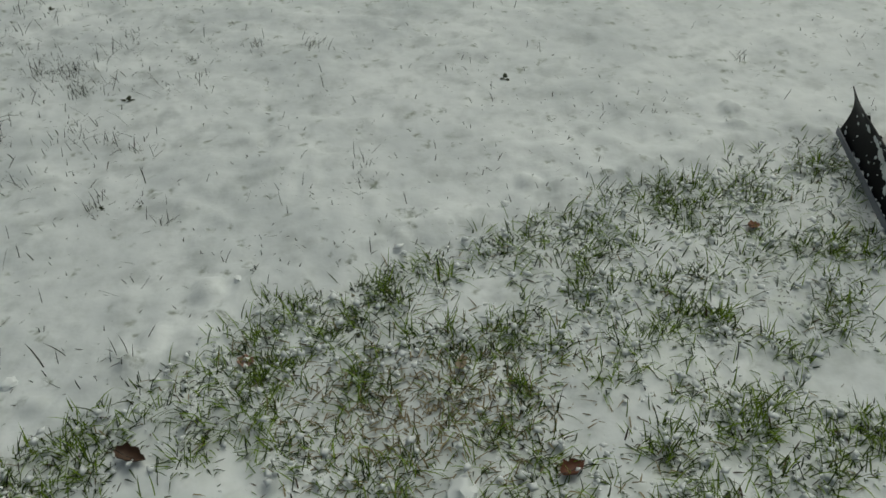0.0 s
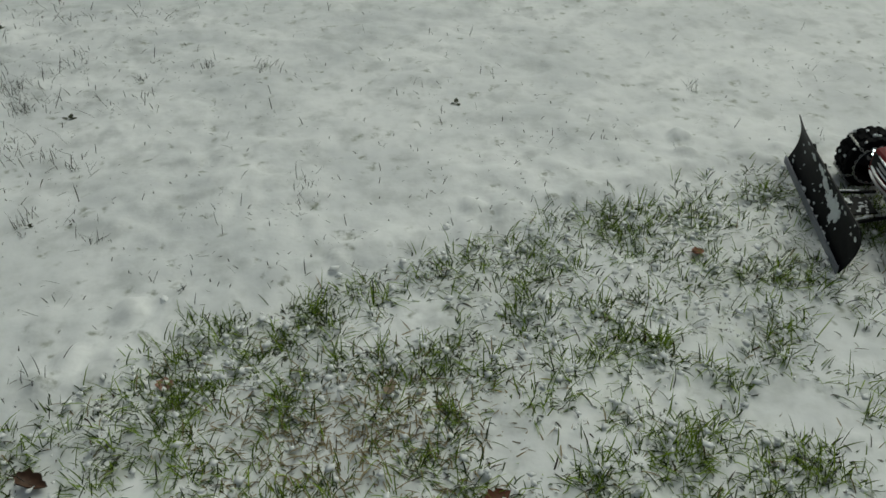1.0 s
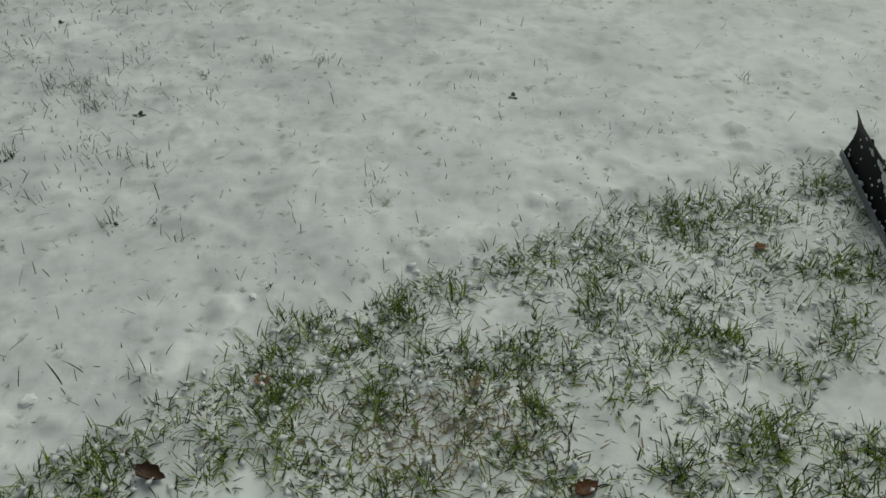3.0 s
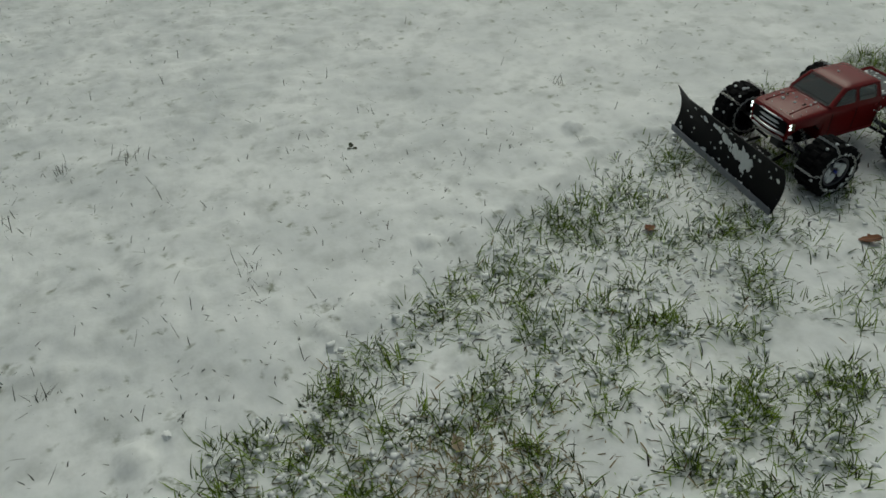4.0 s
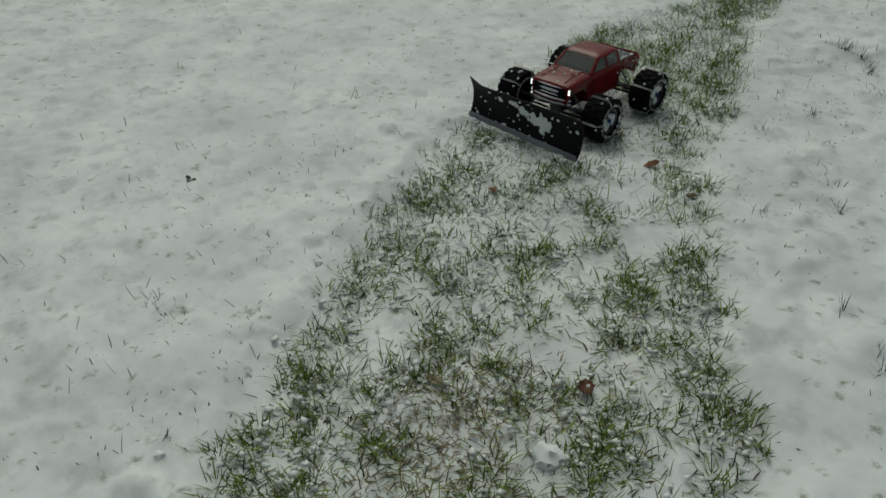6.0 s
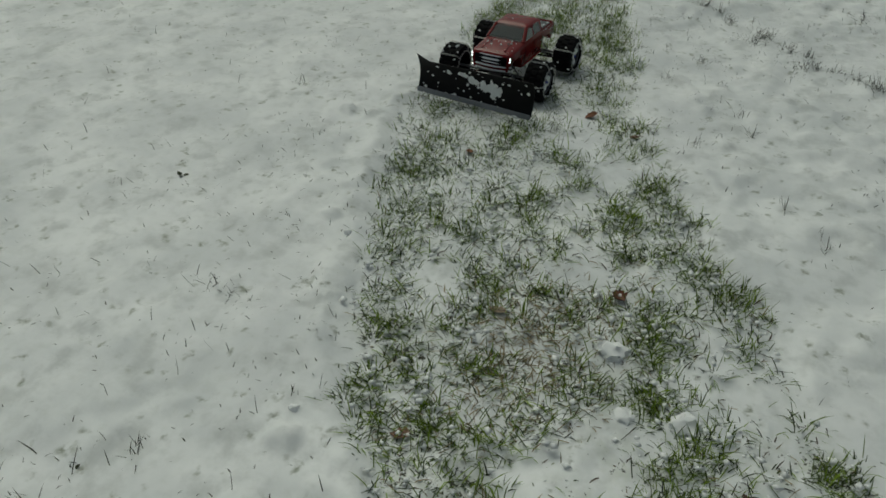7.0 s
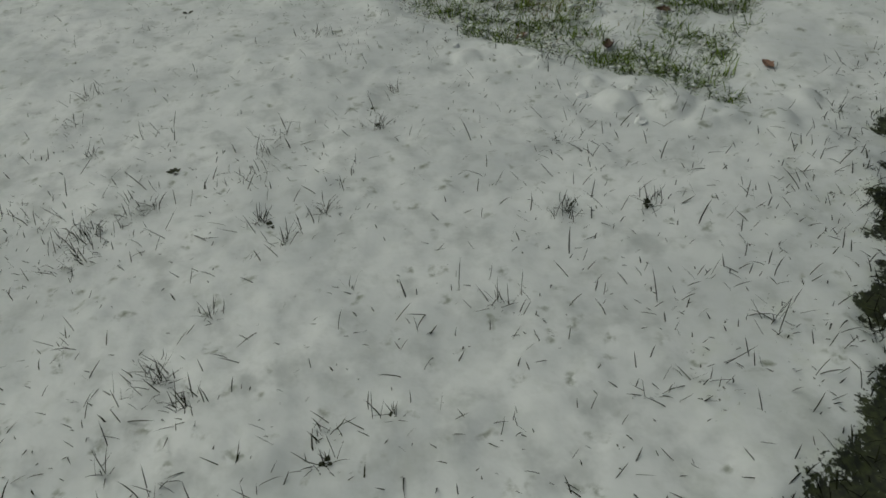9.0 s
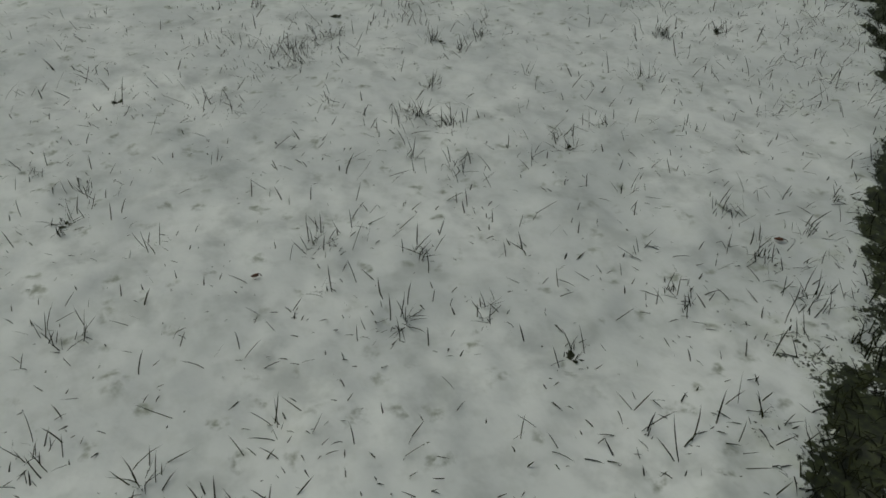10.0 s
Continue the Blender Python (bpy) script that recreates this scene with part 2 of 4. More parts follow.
# far and near edge of the ploughed strip, and the edge of the older lane
FAR_EDGE = ([-1.12, -1.02, -0.90, -0.80, -0.69, -0.58, -0.38, -0.11, 0.15, 0.43, 0.68, 0.92, 1.20, 1.50, 1.80, 2.20, 2.43, 2.83, 3.32, 4.5, 8.0],
            [0.70, 0.77, 0.82, 0.93, 1.00, 1.12, 1.30, 1.44, 1.54, 1.66, 1.77, 1.84, 1.87, 1.94, 2.00, 2.01, 1.97, 1.84, 1.88, 2.05, 2.6])
NEAR_EDGE = ([-1.12, -1.06, -0.95, -0.84, -0.70, -0.59, -0.40, -0.17, -0.05, 0.05, 0.33, 0.50, 0.78, 1.00, 1.40, 1.90, 2.46, 3.29, 4.8, 8.0],
             [0.70, 0.655, 0.62, 0.56, 0.48, 0.37, 0.26, 0.17, 0.29, 0.38, 0.47, 0.62, 0.78, 0.91, 1.06, 1.22, 1.42, 1.59, 1.8, 2.3])
LANE_EDGE = ([-5.0, -3.6, -3.01, -2.96, -2.88, -2.78, -2.59, -2.38, -2.24, -1.99, -1.86, -1.65, -1.57, -1.38, -1.2, -0.9],
             [4.70, 2.75, 1.95, 1.88, 1.78, 1.67, 1.46, 1.28, 1.12, 0.90, 0.79, 0.63, 0.57, 0.44, 0.32, 0.05])


def strip_depth(x, y):
    """How far inside the ploughed strip a place lies, in metres."""
    d = np.minimum(np.interp(x, *FAR_EDGE) - y, y - np.interp(x, *NEAR_EDGE))
    return np.minimum(d, x + 1.12) + 0.035 * fbm(x, y, 9.0, 3)


def lane_depth(x, y):
    d = np.interp(x, *LANE_EDGE) - y
    gap = 0.07 * np.exp(-(((x + 2.10) / 0.15) ** 2 + ((y - 1.00) / 0.15) ** 2))
    return np.minimum(np.minimum(d, 1.0 - d) * 0.75, np.minimum(x + 4.2, -0.9 - x) + 0.22 * fbm(x, y, 2.6, 7)) + 0.045 * fbm(x, y, 7.0, 5) + 0.03 * fbm(x, y, 21.0, 6) - gap


# rounded heaps of pushed snow: place, size
HEAPS = [(-0.57, 1.31, 0.045), (-0.40, 1.37, 0.035), (-0.22, 1.46, 0.032), (-0.13, 1.49, 0.030), (0.21, 1.69, 0.034), (0.32, 1.68, 0.030), (0.53, 1.76, 0.030),
         (0.83, 1.92, 0.040), (0.84, 2.03, 0.042), (-1.07, 0.85, 0.075), (-0.99, 0.98, 0.055), (-0.95, 0.91, 0.036), (-0.70, 1.11, 0.042), (-0.66, 1.17, 0.040),
         (-0.42, 1.33, 0.036), (-0.98, 0.55, 0.040), (-1.18, 0.74, 0.050), (-1.22, 0.62, 0.050), (-1.13, 0.50, 0.045), (1.10, 1.95, 0.030), (-0.86, 1.00, 0.030)]


def ground_height(x, y):
    s, lane = strip_depth(x, y), lane_depth(x, y)
    cleared = np.maximum(step(s, -0.05, 0.05), step(lane, -0.015, 0.03))
    snow = 0.010 + 0.010 * fbm(x, y, 2.2, 11) + 0.014 * fbm(x, y, 7.0, 12) + 0.009 * fbm(x, y, 17.0, 14, 2)
    snow = snow + 0.017 * np.clip(fbm(x, y, 12.0, 15, 2), -0.4, 0.6) * step(np.interp(x, *NEAR_EDGE) - y, 0.05, 0.2) * step(x, -0.3, 0.2)
    out = np.interp(x, *FAR_EDGE) - y
    berm = np.exp(-((out + 0.07) / 0.055) ** 2) * (x > -1.2) * np.exp(-np.maximum(x - 1.5, 0) * 1.2)
    berm = berm + 1.3 * np.exp(-(((x + 1.18) / 0.14) ** 2 + ((y - 0.68) / 0.22) ** 2))
    snow = snow + berm * 0.012 * np.clip(0.5 + 1.6 * fbm(x, y, 11.0, 21), 0, 2)
    wx, wy = x + 0.022 * fbm(x, y, 22.0, 71, 3), y + 0.022 * fbm(x, y, 22.0, 72, 3)
    for cx, cy, r in HEAPS:
        d2 = ((wx - cx) ** 2 + (wy - cy) ** 2) / (r * r)
        snow = np.maximum(snow, 0.006 + r * 0.56 * np.clip(1 - d2, 0, 1) ** 0.7)
    floor = -0.003 + 0.010 * fbm(x, y, 9.0, 31) + 0.007 * fbm(x, y, 28.0, 32, 2)
    return snow * (1 - cleared) + floor * cleared


# small tufts that come through the untouched snow
tuft_rng = np.random.default_rng(17)
SNOW_TUFTS = [(-1.24, 2.38, 0.13, 50), (-1.34, 2.37, 0.08, 20), (-1.31, 1.96, 0.05, 18), (-1.40, 1.91, 0.05, 14), (-1.78, 2.15, 0.08, 24), (-1.85, 2.09, 0.08, 24),
              (-2.03, 1.85, 0.04, 12), (-1.97, 1.73, 0.05, 8), (-1.72, 1.49, 0.05, 12), (-1.48, 1.08, 0.05, 14), (-1.47, 1.27, 0.07, 22), (-1.31, 1.81, 0.07, 18),
              (-1.61, 2.06, 0.05, 10), (-0.93, 1.64, 0.05, 14), (-0.74, 1.57, 0.06, 12), (-0.24, 1.78, 0.05, 8), (-1.16, 2.23, 0.08, 14), (-2.25, 2.50, 0.09, 22),
              (-2.33, 2.31, 0.03, 8), (-2.51, 2.39, 0.03, 10), (-2.54, 2.25, 0.05, 16), (-2.68, 2.15, 0.03, 8), (-2.69, 2.63, 0.07, 10), (-2.40, 2.96, 0.10, 14)]
SNOW_TUFTS += [(-2.73, 2.83, 0.06, 14), (-2.64, 2.96, 0.08, 16), (-2.39, 1.66, 0.08, 16), (-2.54, 1.70, 0.08, 20), (-2.67, 1.68, 0.07, 18), (-1.97, 1.85, 0.05, 12),
               (-2.59, 1.90, 0.06, 8), (-2.02, 2.96, 0.06, 14), (-1.90, 2.93, 0.08, 14), (-0.45, 2.51, 0.08, 14), (-0.64, 2.52, 0.06, 8), (0.95, 2.30, 0.04, 6),
               (1.62, 1.03, 0.03, 5), (1.27, 0.65, 0.04, 6), (1.12, 0.81, 0.03, 5), (1.42, 0.72, 0.04, 6), (0.80, 0.49, 0.03, 4), (0.66, 0.36, 0.06, 8),
               (1.97, 0.56, 0.10, 22), (2.57, 1.06, 0.10, 16), (2.20, 0.79, 0.12, 26), (1.90, 0.30, 0.10, 14), (2.70, 0.36, 0.10, 16), (1.84, 0.94, 0.05, 8)]
for k in range(16):
    SNOW_TUFTS.append((1.86 + 0.047 * k + tuft_rng.normal(0, 0.02), 0.27 + 0.052 * k + tuft_rng.normal(0, 0.03), 0.035, int(tuft_rng.integers(8, 18))))
for _ in range(60):
    SNOW_TUFTS.append((tuft_rng.uniform(-3.6, -0.7), tuft_rng.uniform(0.9, 3.3), tuft_rng.uniform(0.04, 0.10), int(tuft_rng.integers(4, 10))))


# tufts: place and radius
TUFTS = [(-1.07, 0.70, 0.04), (-0.96, 0.74, 0.05), (-0.88, 0.77, 0.06), (-0.77, 0.56, 0.05), (-0.76, 0.84, 0.08), (-0.68, 0.62, 0.05), (-0.53, 1.08, 0.08), (-0.51, 0.91, 0.05),
         (-0.47, 1.19, 0.05), (-0.40, 1.20, 0.06), (-0.39, 1.06, 0.08), (-0.38, 0.94, 0.05), (-0.31, 0.88, 0.08), (-0.30, 0.49, 0.06), (-0.29, 1.15, 0.07), (-0.29, 0.56, 0.05),
         (-0.22, 1.19, 0.06), (-0.21, 0.52, 0.04), (-0.19, 1.02, 0.07), (-0.17, 0.29, 0.08), (-0.14, 1.28, 0.06), (-0.13, 0.78, 0.06), (-0.12, 0.83, 0.06), (-0.11, 0.66, 0.06),
         (-0.04, 1.34, 0.05), (-0.03, 1.17, 0.05), (-0.01, 1.12, 0.05), (-0.00, 1.00, 0.05), (0.05, 0.73, 0.07), (0.07, 0.91, 0.06), (0.09, 1.14, 0.05), (0.11, 0.65, 0.07)]
TUFTS += [(0.13, 1.19, 0.05), (0.13, 0.99, 0.05), (0.16, 0.75, 0.09), (0.17, 1.46, 0.07), (0.18, 0.83, 0.07), (0.22, 0.75, 0.05), (0.23, 1.12, 0.05), (0.24, 1.47, 0.06),
          (0.27, 0.50, 0.06), (0.31, 1.05, 0.05), (0.32, 1.37, 0.07), (0.32, 1.47, 0.07), (0.33, 1.27, 0.07), (0.34, 0.61, 0.06), (0.36, 1.10, 0.05), (0.41, 0.86, 0.06),
          (0.42, 0.81, 0.07), (0.45, 1.31, 0.05), (0.47, 1.18, 0.05), (0.48, 0.73, 0.05), (0.48, 0.87, 0.06), (0.48, 1.00, 0.05), (0.51, 1.27, 0.05), (0.56, 1.21, 0.05),
          (0.57, 1.15, 0.05), (0.57, 1.65, 0.05), (0.57, 0.92, 0.09), (0.59, 0.96, 0.07), (0.64, 1.66, 0.05), (0.67, 1.11, 0.04), (0.69, 1.02, 0.05), (0.72, 0.91, 0.06)]
TUFTS += [(0.80, 1.65, 0.06), (0.81, 0.87, 0.06), (0.84, 1.22, 0.08), (0.91, 1.41, 0.07), (0.96, 1.38, 0.06), (1.00, 1.71, 0.06), (1.04, 0.98, 0.06), (1.16, 0.98, 0.08),
          (1.23, 1.60, 0.08), (1.24, 1.69, 0.06), (1.28, 1.61, 0.09), (1.29, 1.43, 0.06), (1.50, 1.88, 0.05), (1.69, 1.16, 0.08), (1.82, 1.54, 0.09), (2.03, 1.54, 0.16),
          (2.08, 1.95, 0.11), (2.16, 1.65, 0.11), (2.28, 1.36, 0.11)]
TUFTS += [(-0.36, 0.51, 0.05), (-0.32, 0.58, 0.05), (-0.51, 0.65, 0.04), (-0.91, 0.63, 0.04), (-0.78, 0.91, 0.04), (-0.46, 0.39, 0.06), (-0.21, 0.51, 0.05)]
FAR_TUFTS = []
for k in range(24):
    tx = 0.15 + 0.07 * k + tuft_rng.normal(0, 0.03)
    FAR_TUFTS.append((tx, np.interp(tx, *NEAR_EDGE) + tuft_rng.uniform(0.03, 0.20), tuft_rng.uniform(0.030, 0.052)))
for _ in range(84):
    tx = tuft_rng.uniform(1.6, 5.0)
    lo, hi = np.interp(tx, *NEAR_EDGE), np.interp(tx, *FAR_EDGE)
    FAR_TUFTS.append((tx, tuft_rng.uniform(lo + 0.05, hi - 0.04), tuft_rng.uniform(0.06, 0.15)))


def bare_share(x, y):
    """Where the snow thins to thatch; the value also rises round tufts and in blotches beside the lane."""
    inside = step(strip_depth(x, y), -0.01, 0.05)
    lane = step(lane_depth(x, y), -0.04, 0.05)
    patch = step(fbm(x, y, 5.5, 41), -0.25, 0.55)
    round_tufts = 0
    for cx, cy, r, n in SNOW_TUFTS:
        round_tufts = np.maximum(round_tufts, np.exp(-((x - cx) ** 2 + (y - cy) ** 2) / (0.7 * r + 0.012) ** 2))
    for cx, cy, r in TUFTS + FAR_TUFTS:
        round_tufts = np.maximum(round_tufts, 0.8 * np.exp(-((x - cx) ** 2 + (y - cy) ** 2) / (0.75 * r) ** 2))
    return np.clip(0.16 * round_tufts + 0.12 + 0.16 * fbm(x, y, 6.0, 43) + inside * (0.14 + 0.24 * patch) * (1 - 0.5 * step(x, 1.2, 2.2)) + 0.42 * np.exp(np.minimum(lane_depth(x, y), 0) / 0.45) * np.clip(0.55 + fbm(x, y, 14.0, 45), 0, 1) + lane * (0.64 + 0.60 * fbm(x, y, 15.0, 47)), 0, 1)


def axis_steps(lo, hi, fine, reach):
    inner = np.arange(lo, hi + fine / 2, fine)
    grow, d, at = [], fine, 0.0
    while at < reach:
        d *= 1.25
        at += d
        grow.append(at)
    grow = np.array(grow)
    return np.concatenate([lo - grow[::-1], inner, inner[-1] + grow])


def build_ground():
    xs, ys = axis_steps(-4.0, 4.4, 0.012, 300.0), axis_steps(-0.6, 4.4, 0.012, 300.0)
    gx, gy = np.meshgrid(xs, ys)
    x, y = gx.ravel(), gy.ravel()
    far = np.clip(np.hypot(x, y - 2) / 12 - 1, 0, 1)
    z = ground_height(x, y) * (1 - far)
    nx, ny = len(xs), len(ys)
    idx = (np.arange(ny - 1)[:, None] * nx + np.arange(nx - 1)[None, :]).ravel()
    quads = np.stack([idx, idx + 1, idx + nx + 1, idx + nx], 1)
    me = bpy.data.meshes.new("ground")
    me.vertices.add(len(x))
    me.vertices.foreach_set("co", np.stack([x, y, z], 1).ravel())
    me.loops.add(quads.size)
    me.loops.foreach_set("vertex_index", quads.ravel())
    me.polygons.add(len(quads))
    me.polygons.foreach_set("loop_start", np.arange(len(quads)) * 4)
    me.polygons.foreach_set("use_smooth", np.ones(len(quads), bool))
    me.update(calc_edges=True)
    att = me.attributes.new("bare", "FLOAT", "POINT")
    att.data.foreach_set("value", bare_share(x, y))
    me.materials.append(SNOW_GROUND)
    return tagged(new("ground", me), "thin trodden snow over a lawn with a ploughed strip", "ground", kind="structure")


build_ground()


# ---- grass ----
def blades(name, x, y, rng, length, width, lean, mat, sink=0.006, straight=0.30, turn=None):
    """Curved, folded grass blades as one mesh; length, width and lean are (least, most)."""
    n = len(x)
    z = ground_height(x, y) - sink
    L, W = rng.uniform(*length, n), rng.uniform(*width, n)
    az, tip = rng.uniform(0, 2 * np.pi, n) if turn is None else turn, rng.uniform(*lean, n)
    dx, dy = np.cos(az), np.sin(az)
    low = tip * rng.uniform(straight, 1.05, n)
    side = rng.normal(0, 0.13, n)
    levels = [0.0, 0.35, 0.7, 1.0]
    verts = np.zeros((n, 10, 3))
    k = 0
    for s in levels:
        out = L * (np.sin(low) * s + (np.sin(tip) - np.sin(low)) * s * s)
        up = L * (np.cos(low) * s + (np.cos(tip) - np.cos(low)) * s * s)
        bend = side * L * s * s
        c = np.stack([x + dx * out - dy * bend, y + dy * out + dx * bend, z + up], 1)
        if s == 1.0:
            verts[:, k] = c
            break
        w = W * (0.72 + 1.1 * s * (1 - s) - 0.25 * s * s) * 0.5
        px, py = -dy * w, dx * w
        verts[:, k] = c + np.stack([px, py, 0 * w], 1)
        verts[:, k + 1] = c - np.stack([0 * w, 0 * w, w * 0.5], 1)
        verts[:, k + 2] = c - np.stack([px, py, 0 * w], 1)
        k += 3
    quad = np.array([[0, 1, 4, 3], [1, 2, 5, 4], [3, 4, 7, 6], [4, 5, 8, 7]])
    tri = np.array([[6, 7, 9], [7, 8, 9]])
    base = np.arange(n)[:, None, None] * 10
    me = bpy.data.meshes.new(name)
    me.from_pydata(verts.reshape(-1, 3).tolist(), [], (quad + base).reshape(-1, 4).tolist() + (tri + base).reshape(-1, 3).tolist())
    me.polygons.foreach_set("use_smooth", [True] * len(me.polygons))
    me.materials.append(mat)
    return me


rng = np.random.default_rng(7)


def scatter(count, x0, x1, y0, y1, chance):
    x, y = rng.uniform(x0, x1, count), rng.uniform(y0, y1, count)
    keep = rng.uniform(0, 1, count) < chance(x, y)
    return x[keep], y[keep]


CLEAR_PATCHES = [(-0.88, 0.56, 0.05), (-0.77, 0.64, 0.05), (-0.76, 1.03, 0.05), (-0.58, 0.78, 0.06), (-0.56, 0.49, 0.09), (-0.40, 0.69, 0.05), (-0.36, 0.76, 0.04),
                 (-0.54, 0.56, 0.07), (-0.45, 0.86, 0.06), (-0.31, 0.99, 0.05), (-0.26, 0.71, 0.06), (-0.25, 0.94, 0.05), (-0.25, 1.35, 0.05), (-0.20, 0.91, 0.05),
                 (-0.12, 0.38, 0.05), (-0.05, 0.95, 0.06), (-0.03, 0.91, 0.06), (-0.01, 0.45, 0.06), (0.05, 1.29, 0.05), (0.13, 1.09, 0.04), (0.24, 0.98, 0.08), (0.29, 0.98, 0.05),
                 (0.35, 0.82, 0.05), (0.62, 1.05, 0.05), (0.64, 1.20, 0.05), (0.71, 1.16, 0.05), (0.76, 1.03, 0.07), (0.82, 1.01, 0.09),
                 (0.96, 1.22, 0.06), (0.98, 1.02, 0.08), (1.02, 1.11, 0.07)]


def tuft_field(x, y):
    """How near a place lies to the middle of a tuft, 0 to 1."""
    near = np.zeros_like(x)
    for cx, cy, r in TUFTS + FAR_TUFTS:
        near = np.maximum(near, np.exp(-((x - cx) ** 2 + (y - cy) ** 2) / (1.15 * r) ** 2))
    return near


def strip_chance(x, y):
    d = strip_depth(x, y)
    p = 0.08 + 0.22 * step(fbm(x, y, 7.0, 51, 4), -0.15, 0.35) + 0.18 * step(fbm(x, y, 17.0, 53, 3), 0.0, 0.5) + 0.66 * tuft_field(x, y)
    p = p + 0.25 * np.exp(-((d - 0.07) / 0.06) ** 2) * (0.4 + 0.6 * (fbm(x, y, 8.0, 57) > -0.1))
    p = p + 0.24 * np.exp(-(((x - 0.70) / 0.50) ** 2 + ((y - 1.48) / 0.24) ** 2))
    for cx, cy, r in CLEAR_PATCHES:
        p = p * (1 - 0.88 * np.exp(-((x - cx) ** 2 + (y - cy) ** 2) / r ** 2))
    p = p * (1 + 0.45 * step(-x, 0.2, 0.6))
    return np.clip(p, 0, 1) * step(d, -0.03, 0.03)


def snow_chance(x, y):
    return (strip_depth(x, y) < 0) * (lane_depth(x, y) < 0) * (0.35 + 0.65 * step(fbm(x, y, 2.0, 61), -0.4, 0.6)) * (0.22 + 0.78 * step(fbm(x, y, 9.0, 63), -0.15, 0.5)) * (1 - 0.3 * step(x, -0.6, 0.6)) * (1 - 0.65 * step(y, 2.0, 2.8) * step(x, -1.0, -0.4))


def grass_stuff(name, label, mesh):
    return tagged(new(name, mesh), label, "grass", kind="stuff")


def clumped(cx, cy, least, most, spread):
    """Roots of blades in clumps, and the way that each one leans: mostly out of its clump."""
    owner = np.repeat(np.arange(len(cx)), rng.integers(least, most, len(cx)))
    ox, oy = rng.normal(0, spread, len(owner)), rng.normal(0, spread, len(owner))
    return cx[owner] + ox, cy[owner] + oy, np.arctan2(oy, ox) + rng.normal(0, 0.7, len(owner))


cx, cy = scatter(8800, -1.3, 5.5, 0.1, 2.4, lambda x, y: strip_chance(x, y) ** 1.15)
x, y, way = clumped(cx, cy, 7, 20, 0.012)
grass_stuff("grass_clumps", "short green grass in clumps poking through thin snow of the ploughed strip",
            blades("grass_clumps", x, y, rng, (0.016, 0.064), (0.0014, 0.0030), (0.45, 1.64), GRASS, turn=way))
# shorter, darker blades set low round each clump
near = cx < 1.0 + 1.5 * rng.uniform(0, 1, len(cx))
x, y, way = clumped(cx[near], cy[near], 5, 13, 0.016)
grass_stuff("grass_roots", "dark feet of the grass clumps in the ploughed strip",
            blades("grass_roots", x, y, rng, (0.008, 0.026), (0.0018, 0.0036), (0.8, 1.6), GRASS_DEEP, 0.002, turn=way))
x, y = scatter(36000, -1.3, 5.5, 0.1, 2.4, lambda x, y: strip_chance(x, y) ** 1.2)
grass_stuff("grass_of_strip", "single green grass blades lying in thin snow of the ploughed strip",
            blades("grass_of_strip", x, y, rng, (0.018, 0.066), (0.0014, 0.0030), (0.7, 1.66), GRASS))
x, y = scatter(9000, -1.3, 5.5, 0.1, 2.4, strip_chance)
grass_stuff("withered_scraps", "brown withered scraps in the ploughed strip",
            blades("withered_scraps", x, y, rng, (0.010, 0.036), (0.0018, 0.0040), (1.0, 1.65), GRASS_BROWN, 0.001))
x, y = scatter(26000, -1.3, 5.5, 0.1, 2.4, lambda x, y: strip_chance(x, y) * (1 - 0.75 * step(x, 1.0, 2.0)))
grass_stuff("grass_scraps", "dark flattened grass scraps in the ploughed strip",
            blades("grass_scraps", x, y, rng, (0.010, 0.046), (0.0018, 0.0034), (0.8, 1.6), GRASS_DEEP, 0.001))
x, y = scatter(9000, -1.3, 5.5, 0.1, 2.4, strip_chance)
px, py = rng.normal(-0.05, 0.17, 1700), rng.normal(0.97, 0.11, 1700)
x, y = np.concatenate([x, px]), np.concatenate([y, py])
grass_stuff("dead_grass", "straw-coloured dead grass lying in the ploughed strip",
            blades("dead_grass", x, y, rng, (0.015, 0.050), (0.0018, 0.0034), (1.0, 1.6), GRASS_DEAD))
x, y = scatter(30000, -4.2, 6.0, -0.8, 6.5, snow_chance)
grass_stuff("grass_through_snow", "thin dark grass blades standing out of the snow",
            blades("grass_through_snow", x, y, rng, (0.012, 0.050), (0.0013, 0.0025), (0.2, 1.6), GRASS_DARK, straight=0.75))
x, y = scatter(5200, -4.0, -0.8, 0.6, 3.6, lambda x, y: snow_chance(x, y) * (0.15 + 0.85 * step(fbm(x, y, 4.5, 65, 2), -0.15, 0.25)))
grass_stuff("long_grass_blades", "long dark grass blades bent over the snow",
            blades("long_grass_blades", x, y, rng, (0.026, 0.080), (0.0019, 0.0033), (0.5, 1.65), GRASS_DARK, straight=0.70))
x, y = scatter(46000, -4.2, 5.0, -0.8, 4.5, snow_chance)
grass_stuff("grass_tips", "short dark tips of grass just breaking the snow",
            blades("grass_tips", x, y, rng, (0.008, 0.022), (0.0014, 0.0028), (0.6, 1.5), GRASS_DARK, 0.002, 0.75))
x, y = scatter(13000, -3.8, -0.9, 0.0, 3.2, lambda x, y: (lane_depth(x, y) < 0) * (strip_depth(x, y) < 0) * np.exp(np.minimum(lane_depth(x, y), 0) / 0.35) * (0.25 + 0.75 * (fbm(x, y, 9.0, 67) > -0.1)))
grass_stuff("grass_tips", "short dark tips of grass in trodden snow beside a cleared lane",
            blades("grass_tips", x, y, rng, (0.010, 0.046), (0.0014, 0.0027), (0.4, 1.6), GRASS_DARK, 0.002, 0.75))
